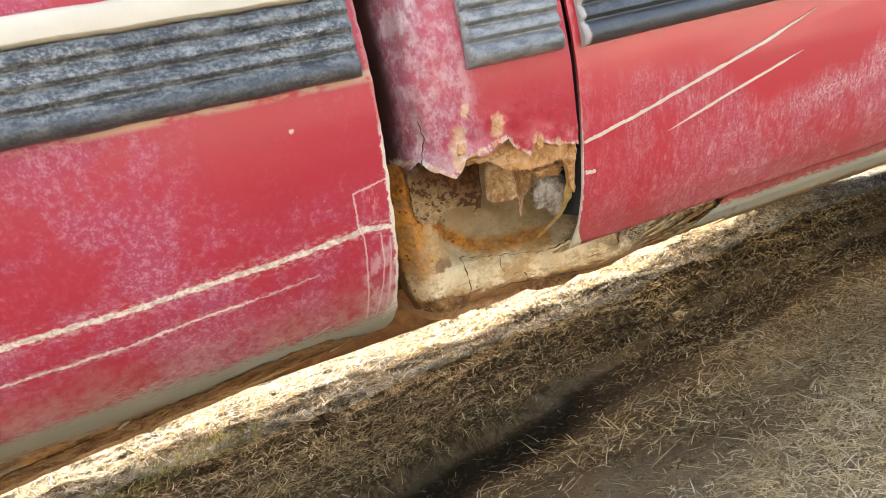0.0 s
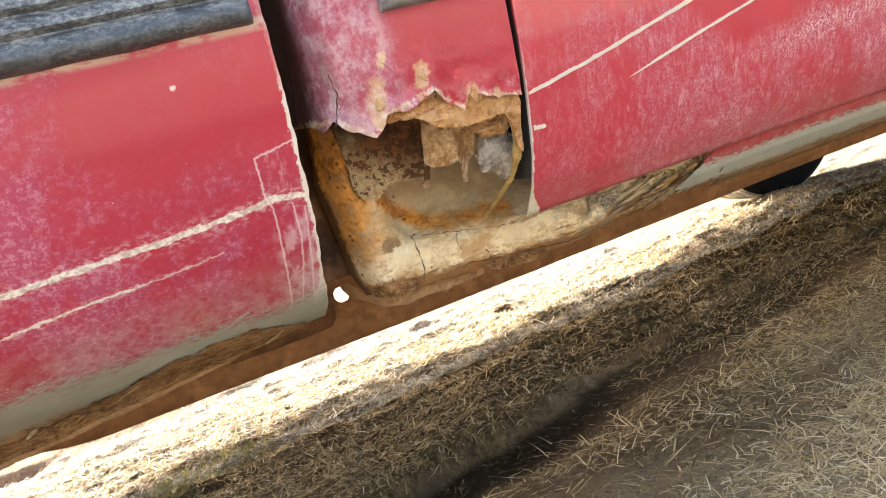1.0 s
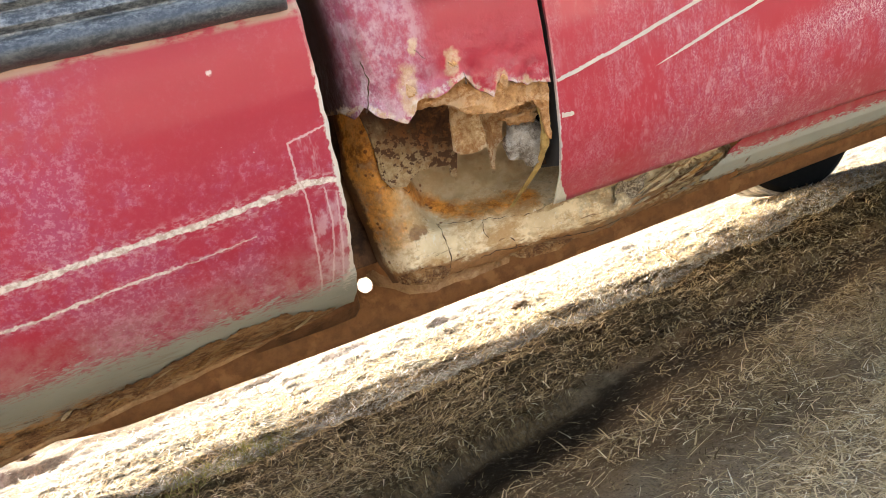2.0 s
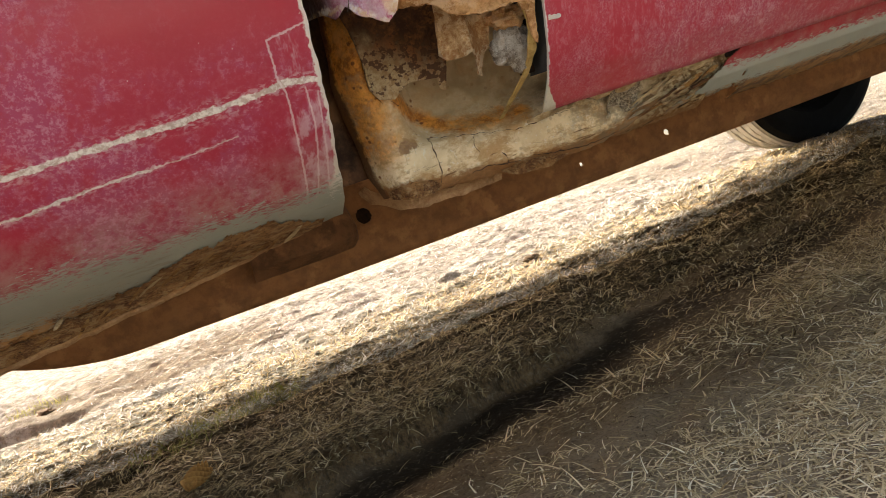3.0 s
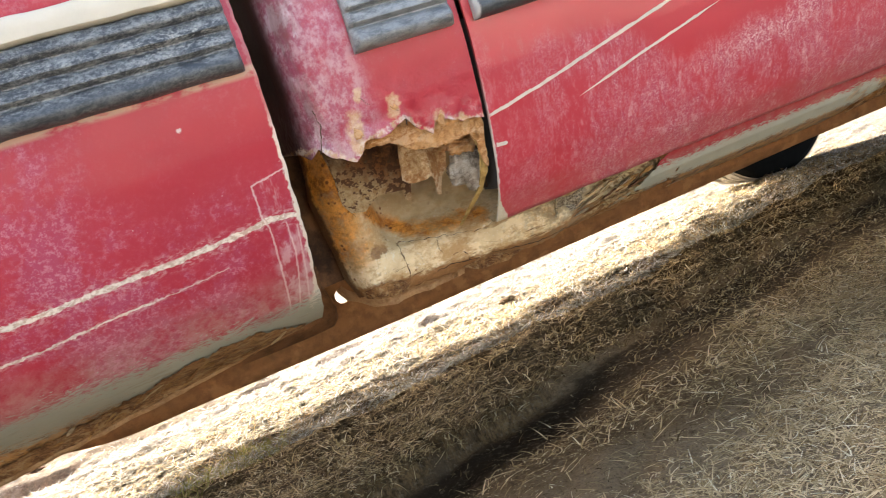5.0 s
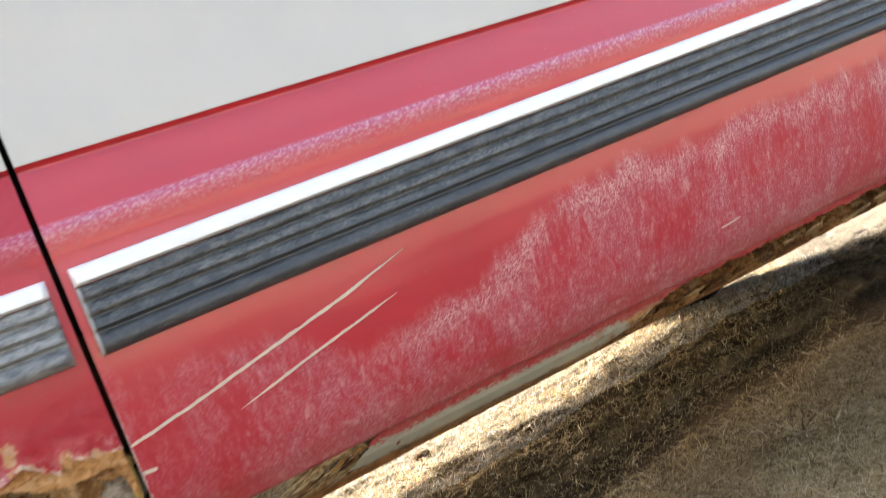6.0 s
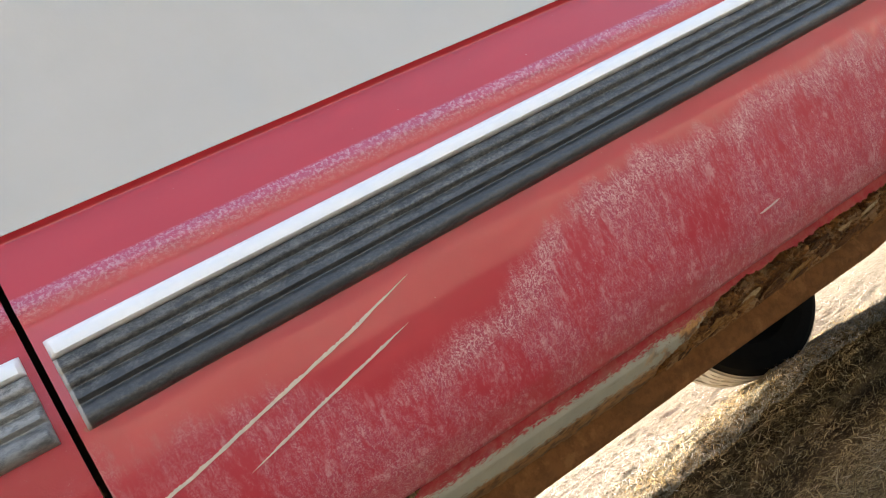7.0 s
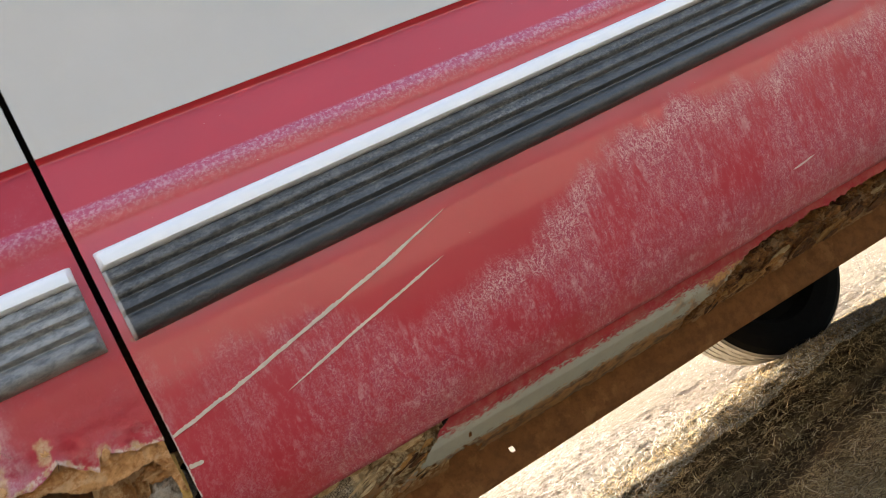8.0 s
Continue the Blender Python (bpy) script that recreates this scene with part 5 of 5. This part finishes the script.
def flake(x, z, w, h, slant, push, material, label, seed):
    """A ragged scale of rust lifted from the broken sill."""
    pts = []
    for k in range(9):
        a = 2 * math.pi * k / 9
        r = 0.75 + 0.5 * noise.noise((seed, k * 0.9, 2.0))
        px, pz = 0.5 * w * r * math.cos(a), 0.5 * h * r * math.sin(a)
        pts.append((x + px * math.cos(slant) - pz * math.sin(slant), z + px * math.sin(slant) + pz * math.cos(slant)))
    plate("rust_flake", pts, lambda px, pz: along([(0.41, 0.172), (0.424, 0.140), (0.445, 0.105), (0.47, 0.088)], pz) - push - 0.25 * (pz - z), 0.0022, material, sill, label, curl=0.003, size=0.006, seed=seed)


rng = random.Random(31)
for k in range(30):
    fx = 0.572 + 0.66 * (k + rng.random()) / 30
    fz = rng.choice((0.424, 0.428, 0.434, 0.444))
    tone = CREAM_SCALE if fz > 0.43 and rng.random() < 0.5 else rng.choice((OCHRE_SCALE, RUST_CRUST, BROWN_SCALE))
    flake(fx, fz + rng.uniform(-0.003, 0.004), rng.uniform(0.024, 0.060), rng.uniform(0.006, 0.016), rng.uniform(-0.12, 0.2), rng.uniform(-0.010, 0.002), tone, "ragged scale of rust", 50.0 + k)
for k in range(16):
    fx = 0.128 + 0.085 * (k + rng.random()) / 16
    tone = rng.choice((CREAM_SCALE, OCHRE_SCALE, EARTH_CRUST, BROWN_SCALE))
    flake(fx, rng.uniform(0.432, 0.460), rng.uniform(0.022, 0.045), rng.uniform(0.003, 0.007), rng.uniform(0.15, 0.45), rng.uniform(0.0, 0.007), tone, "splintered scale of rust", 90.0 + k)
for k in range(9):
    fx = 0.02 + 0.19 * (k + rng.random()) / 9
    flake(fx, 0.4635 + rng.uniform(-0.002, 0.001), rng.uniform(0.020, 0.040), rng.uniform(0.005, 0.009), rng.uniform(-0.1, 0.15), rng.uniform(0.001, 0.004), CREAM_SCALE, "cream scale along the top of the sill", 120.0 + k)


# rusted hem under the sliding door
HEM_TOP = [(-0.62, 0.010), (-0.44, 0.013), (-0.381, 0.013), (-0.344, 0.017), (-0.299, 0.024), (-0.259, 0.026), (-0.215, 0.018), (-0.19, 0.006)]


def hem_fn(u, v):
    x = -0.62 + 0.44 * u
    lo = slide_low(x)
    z = lo - 0.002 + 0.034 * v
    k = 0.5 + noise.noise((x / 0.03 + z / 0.05, 3.0, z / 0.012))
    return (x, body_y(z) - 0.0016 - 0.0035 * max(0.0, k) + bumpy(x, 0, z, 0.007, 0.0012), z)


def hem_keep(x, y, z):
    top = along(HEM_TOP, x) + 0.005 * noise.noise((x / 0.02, 2.0, 0)) + 0.004 * noise.noise((x / 0.006, 3.0, 0))
    return z - slide_low(x) < top


sheet("rusted_hem", hem_fn, 300, 30, 0.0018, HEM_RUST, slide, "blistered rust along the bottom hem", keep=hem_keep)
rng = random.Random(77)
for k in range(15):
    fx = -0.43 + 0.23 * (k + rng.random()) / 15
    fz = slide_low(fx) + rng.uniform(0.001, 0.016)
    w, h, tilt = rng.uniform(0.010, 0.028), rng.uniform(0.002, 0.005), rng.uniform(0.1, 0.9)
    pts = [(fx + 0.5 * w * math.cos(a) * math.cos(tilt) - 0.5 * h * math.sin(a) * math.sin(tilt), fz + 0.5 * w * math.cos(a) * math.sin(tilt) + 0.5 * h * math.sin(a) * math.cos(tilt)) for a in (0.0, 0.8, 1.6, 2.4, 3.2, 4.0, 4.8, 5.6)]
    plate("hem_flake", pts, lambda px, pz: body_y(pz) - 0.0062, 0.0014, rng.choice((CREAM_SCALE, OCHRE_SCALE, OCHRE_SCALE)), slide, "golden flake of rust", curl=0.003, size=0.006, seed=140.0 + k)
bm = bmesh.new()
prev = None
for k in range(121):
    x = -0.62 + 0.425 * k / 120
    z = slide_low(x) - 0.003 + 0.001 * noise.noise((x / 0.02, 1, 0))
    fold = 0.0054 - 0.0046 * max(0.0, min(1.0, (x + 0.31) / 0.11))
    ring = [bm.verts.new((x, body_y(z) + 0.003 + fold * math.cos(a), z + fold * math.sin(a))) for a in (0.4, 1.6, 2.8, 4.0, 5.2)]
    if prev:
        for q in range(5):
            bm.faces.new((prev[q], prev[(q + 1) % 5], ring[(q + 1) % 5], ring[q]))
    prev = ring
part("hem_fold", bm, FOLD_RUST, slide, "rolled rusty bottom fold")


# scratches
ribbon("scratch", [(0.0145, 0.562), (0.075, 0.574), (0.156, 0.593), (0.23, 0.610), (0.304, 0.631)], 0.0029, SCRATCH, front, "long pale scratch", 1.0, tip=(0.8, 0.05))
ribbon("scratch", [(0.110, 0.552), (0.189, 0.572), (0.284, 0.594)], 0.0024, SCRATCH, front, "pale scratch", 2.0, tip=(0.05, 0.05))
ribbon("scratch", [(0.698, 0.5105), (0.712, 0.5115), (0.732, 0.514)], 0.0019, SCUFF, front, "short pale scuff", 8.0, tip=(0.2, 0.1))
ribbon("scratch", [(0.0155, 0.535), (0.027, 0.5345)], 0.0034, SCRATCH, front, "chip at the door edge", 9.0, tip=(0.8, 0.3))


# plain shell that closes the van
VAN_FAR = 2.03


def box_bm(x0, x1, y0, y1, z0, z1):
    bm = bmesh.new()
    bmesh.ops.create_cube(bm, size=1.0, matrix=Matrix.Translation(((x0 + x1) / 2, (y0 + y1) / 2, (z0 + z1) / 2)) @ Matrix.Diagonal((x1 - x0, y1 - y0, z1 - z0, 1)))
    return bm


part("floor_pan", box_bm(-2.6, 2.9, 0.215, VAN_FAR - 0.1, 0.455, 0.50), UNDER_AND_GAPS, van, "black underbody")
skin("rear_quarter", lambda z: -2.6, lambda z: -1.306, lambda x: 0.43, 1.90, PAINT_SHELL, van, "red and white rear body side", step_x=0.1)
skin("front_fender", lambda z: 1.306, lambda z: 2.9, lambda x: 0.47 if x < 1.55 or x > 2.55 else 0.47 + 0.30 * math.sqrt(max(0.0, 1 - ((x - 2.05) / 0.5) ** 2)), 1.90, PAINT_SHELL, van, "red and white front body side", step_x=0.05)
part("roof", box_bm(-2.6, 2.9, 0.14, VAN_FAR - 0.14, 1.90, 1.95), PAINT_SHELL, van)
part("rear_wall", box_bm(-2.62, -2.585, 0.06, VAN_FAR - 0.02, 0.43, 1.93), PAINT_SHELL, van)
part("front_wall", box_bm(2.885, 2.92, 0.06, VAN_FAR - 0.02, 0.43, 1.93), PAINT_SHELL, van)
# Unseen sill, its lower edge made ragged to dapple sunlight under the van.
sheet("far_sill_dapple", lambda u, v: (-2.6 + 5.5 * u, VAN_FAR - 0.03, (0.405 + rough_line(-2.6 + 5.5 * u, 40.0, 0.055, 0.16) + rough_line(-2.6 + 5.5 * u, 43.0, 0.040, 0.030)) * (1 - v) + 0.66 * v), 1100, 3, 0.03, PAINT_SHELL, van)
part("far_side", box_bm(-2.6, -0.26, VAN_FAR - 0.03, VAN_FAR, 0.66, 1.92), PAINT_SHELL, van)
part("far_side", box_bm(-0.05, 2.9, VAN_FAR - 0.03, VAN_FAR, 0.66, 1.92), PAINT_SHELL, van)
part("far_side", box_bm(-0.26, -0.05, VAN_FAR - 0.03, VAN_FAR, 1.45, 1.92), PAINT_SHELL, van)


def make_wheel(x, y, r, width):
    """Tyre with a grooved tread, and a steel rim, standing on the ground; a part of the van."""
    z = ground_full(x, y) + r - 0.012
    half = width / 2
    prof = [(-half * 0.55, r * 0.60), (-half * 0.9, r * 0.66), (-half, r * 0.80), (-half * 0.97, r * 0.92), (-half * 0.86, r * 0.975)]
    grooves = []
    for g in range(5):
        a = -half * 0.80 + half * 1.6 * g / 5
        b = -half * 0.80 + half * 1.6 * (g + 0.82) / 5
        grooves += [(a, r * 0.985), (a + 0.002, r), (b, r), (b + 0.002, r * 0.985)]
    prof = prof + grooves + [(half * 0.86, r * 0.975), (half * 0.97, r * 0.92), (half, r * 0.80), (half * 0.9, r * 0.66), (half * 0.55, r * 0.60)]
    n = 96
    verts, faces = [], []
    for i in range(n):
        a = 2 * math.pi * i / n
        for k, (w, q) in enumerate(prof):
            cut = 0.985 if 5 <= k < len(prof) - 5 and i % 4 == 0 and k % 8 < 4 else 1.0
            verts.append((x + q * cut * math.cos(a + 0.012 * k), y + w, z + q * cut * math.sin(a + 0.012 * k)))
    m = len(prof)
    for i in range(n):
        for k in range(m - 1):
            a, b = i * m + k, ((i + 1) % n) * m + k
            faces.append((a, b, b + 1, a + 1))
    wheel = mesh_ob("wheel", verts, faces, RUBBER, van, "black tyre, its tread pale with dust and painted-in sunlight", smooth=False)
    wheel.data.materials.append(TREAD_SUNLIT)
    tread = [1 if 4 <= k % (m - 1) < m - 5 else 0 for k in range(len(faces))]
    wheel.data.polygons.foreach_set("material_index", tread)
    bm = bmesh.new()
    bmesh.ops.create_cone(bm, cap_ends=True, segments=40, radius1=r * 0.60, radius2=r * 0.60, depth=width * 0.5, matrix=Matrix.Translation((x, y, z)) @ Matrix.Rotation(radians(90), 4, "X"))
    part("rim", bm, RIM_SHADED, wheel, "steel rim", smooth=False)


WHEEL_R = 0.345
for wx, wy in ((2.00, 1.90), (2.00, 0.16), (-1.65, 1.90), (-1.65, 0.16)):
    make_wheel(wx, wy, WHEEL_R, 0.21)


# ---- grass and small things on the ground ----
def blades(name, count, place, length, lie, width, material, label, seed, bend=0.5, combed=0.0):
    """Many single dry blades, each a bent tapering strip; place(rng) gives x, y and a factor of length or None."""
    rng = random.Random(seed)
    verts, faces = [], []
    made = 0
    while made < count:
        got = place(rng)
        if got is None:
            continue
        x, y, f = got
        made += 1
        z = ground_full(x, y) - 0.002
        ln = (length[0] + (length[1] - length[0]) * rng.random() ** 1.7) * f
        a = rng.uniform(0, 2 * math.pi)
        if rng.random() < combed:
            a = rng.gauss(0.2, 0.5) + (math.pi if rng.random() < 0.5 else 0.0)
        up = rng.uniform(*lie)
        w = rng.uniform(*width)
        turn = rng.uniform(-1.0, 1.0) * bend
        drop = rng.uniform(0.2, 1.0) * bend
        c = Vector((x, y, z))
        base = len(verts)
        steps = 3
        for k in range(steps + 1):
            t = k / steps
            side = Vector((-math.sin(a), math.cos(a), rng.uniform(-0.3, 0.3))) * w * (1 - 0.75 * t)
            verts.append(tuple(c - side))
            verts.append(tuple(c + side))
            d = Vector((math.cos(a) * math.cos(up), math.sin(a) * math.cos(up), math.sin(up)))
            c = c + d * (ln / steps)
            a += turn * (1.6 if rng.random() < 0.25 else 0.25)
            up -= drop * 0.5
            low = ground_full(c.x, c.y) + 0.001 if k == steps - 1 or up < 0 else -9
            if c.z < low:
                c.z = low
                up = max(up, 0.05)
        for k in range(steps):
            b = base + 2 * k
            faces.append((b, b + 1, b + 3, b + 2))
    return tagged(mesh_ob(name, verts, faces, material, smooth=False), label, "grass", kind="stuff")


def seen_area(rng):
    """Places under the van that open between the sill and the ground, thinner with distance."""
    y = 0.05 + 2.9 * rng.random() ** 1.25
    x = rng.uniform(-0.75 - 0.25 * y, 1.1 + 0.75 * y)
    return x, y


def mat_place(rng):
    x, y = seen_area(rng)
    if y > 1.70 + 0.5 * rng.random():
        return None
    v = rut_line(x, y)
    patch = noise.noise((x * 2.6, y * 2.6, 1.0)) + 0.5 * noise.noise((x * 9, y * 9, 2.0))
    if v > 0.82:
        dense = 0.85 + 0.4 * patch
    elif v > 0.60:
        dense = 0.04 + 0.6 * min(1.0, max(0.0, (x - 0.50) / 0.35)) * min(1.0, max(0.0, (v - 0.62) / 0.1))
    else:
        dense = 0.03 + 0.30 * patch + 0.35 * max(0.0, min(1.0, (x - 0.62) / 0.4))
    return (x, y, 1.0) if rng.random() < dense else None


def straw_place(rng):
    x, y = seen_area(rng)
    if y > 1.7:
        return None
    v = rut_line(x, y)
    patch = noise.noise((x * 2.6, y * 2.6, 1.0)) + 0.4 * noise.noise((x * 8, y * 8, 4.0))
    dense = 0.16 + 0.6 * patch + (0.45 * max(0.0, x - 0.5) if v < 0.6 else 0.0) - (0.2 if 0.62 < v < 0.80 else 0.0)
    return (x, y, 1.0) if rng.random() < dense else None


def near_place(rng):
    x, y = rng.uniform(-0.20, 1.75), rng.uniform(-0.12, 0.85)
    v = rut_line(x, y)
    if v > 0.62:
        return None
    patch = noise.noise((x * 4.1, y * 5.1, 1.0)) + 0.6 * noise.noise((x * 11, y * 11, 4.0))
    near = max(0.0, 1.0 - max(0.0, v - 0.06) / 0.26)
    dense = 0.05 + 0.55 * patch + 0.75 * near + 0.28 * min(1.0, max(0.0, (x - 0.52) / 0.22)) - 0.35 * max(0.0, min(1.0, (v - 0.40) / 0.12)) * (1.0 if x < 0.62 else 0.4)
    return (x, y, 1.0) if rng.random() < dense else None


blades("cut_straw", 58000, near_place, (0.008, 0.052), (0.0, 0.35), (0.0007, 0.0018), STRAW_PALE, "cut pale straw scattered on bare soil", 14, 0.45)
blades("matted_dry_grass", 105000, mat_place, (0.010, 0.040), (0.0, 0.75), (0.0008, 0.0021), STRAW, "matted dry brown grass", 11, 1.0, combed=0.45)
def chaff_place(rng):
    x, y = rng.uniform(-0.35, 1.5), rng.uniform(-0.12, 1.0)
    if rut_line(x, y) > 0.66:
        return None
    return (x, y, 1.0) if rng.random() < 0.45 + 0.6 * noise.noise((x * 6, y * 6, 8.0)) else None


blades("chaff", 42000, chaff_place, (0.003, 0.011), (0.0, 0.4), (0.0005, 0.0013), STRAW, "chopped bits of dry straw on the soil", 17, 0.4)


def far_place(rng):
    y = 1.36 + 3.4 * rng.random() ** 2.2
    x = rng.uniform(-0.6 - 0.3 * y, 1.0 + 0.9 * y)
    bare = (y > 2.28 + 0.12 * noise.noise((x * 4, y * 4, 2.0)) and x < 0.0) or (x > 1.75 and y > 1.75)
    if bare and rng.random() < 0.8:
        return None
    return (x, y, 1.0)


blades("far_dry_grass", 125000, far_place, (0.010, 0.034), (0.0, 0.7), (0.0010, 0.0021), STRAW_SUNLIT, "dry grass beyond the van, sunlight paled into its colour", 15, combed=0.6)
blades("loose_straw", 7000, straw_place, (0.025, 0.075), (0.0, 0.35), (0.0009, 0.0018), STRAW_PALE, "loose pale straw lying on the soil", 12, 0.35)


def tuft_place(cx, cy, r):
    def place(rng):
        a, d = rng.uniform(0, 2 * math.pi), r * math.sqrt(rng.random())
        return cx + d * math.cos(a) * 1.6, cy + d * math.sin(a), 1.0
    return place


for tx, ty, tr, tn in ((-0.83, 2.68, 0.07, 260), (-0.22, 1.40, 0.09, 520), (-0.40, 1.30, 0.07, 300)):
    blades("grass_tuft", tn, tuft_place(tx, ty, tr), (0.02, 0.05), (0.4, 1.2), (0.0007, 0.0014), GREEN, "small green grass tuft in the dry turf", 20 + tn)


def clod(x, y, size, seed):
    lump_ob = lump("clod", (x, y, ground_full(x, y) + size[2] * 0.35), size, CLAY, None, "", seed, 0.5)
    return tagged(lump_ob, "lump of dry clay lying on the ground", "clod", "clods on the ground")


for cx, cy, cs, cd in ((-1.02, 2.50, (0.050, 0.040, 0.022), 1.0), (-0.78, 2.44, (0.026, 0.020, 0.012), 2.0), (0.80, 1.90, (0.028, 0.016, 0.010), 5.0)):
    clod(cx, cy, cs, cd)


def pine_cone(x, y):
    cone = tagged(new("pine_cone"), "brown pine cone lying in the dry grass", "pine cone")
    cone.matrix_world = pose(x, y, ground_full(x, y) + 0.030, 0, 78, 25)
    bm = bmesh.new()
    bmesh.ops.create_cone(bm, cap_ends=True, segments=16, radius1=0.012, radius2=0.005, depth=0.05)
    part("core", bm, CONE, cone)
    scale_bm = bmesh.new()
    vs = [scale_bm.verts.new(v) for v in ((-0.003, 0, 0), (0.003, 0, 0), (0.0055, 0.010, 0.003), (0, 0.0135, 0.0055), (-0.0055, 0.010, 0.003))]
    top = [scale_bm.verts.new(v.co + Vector((0, 0.001, 0.0022))) for v in vs]
    scale_bm.faces.new(vs)
    scale_bm.faces.new(list(reversed(top)))
    for k in range(5):
        scale_bm.faces.new((vs[k], vs[(k + 1) % 5], top[(k + 1) % 5], top[k]))
    me = bpy.data.meshes.new("scale")
    bmesh.ops.recalc_face_normals(scale_bm, faces=scale_bm.faces)
    scale_bm.to_mesh(me)
    scale_bm.free()
    me.materials.append(CONE)
    for k in range(64):
        f = k / 64
        ob = new("scale", me)
        ob.parent = cone
        r = 0.006 + 0.006 * math.sin(math.pi * min(1, 0.25 + f * 0.8))
        ob.matrix_local = Matrix.Rotation(k * 2.39996, 4, "Z") @ Matrix.Translation((0, r - 0.002, -0.026 + 0.052 * f)) @ Matrix.Rotation(radians(25 - 50 * f + 25), 4, "X") @ Matrix.Scale(1.1 - 0.5 * f, 4)


pine_cone(-0.368, 0.915)
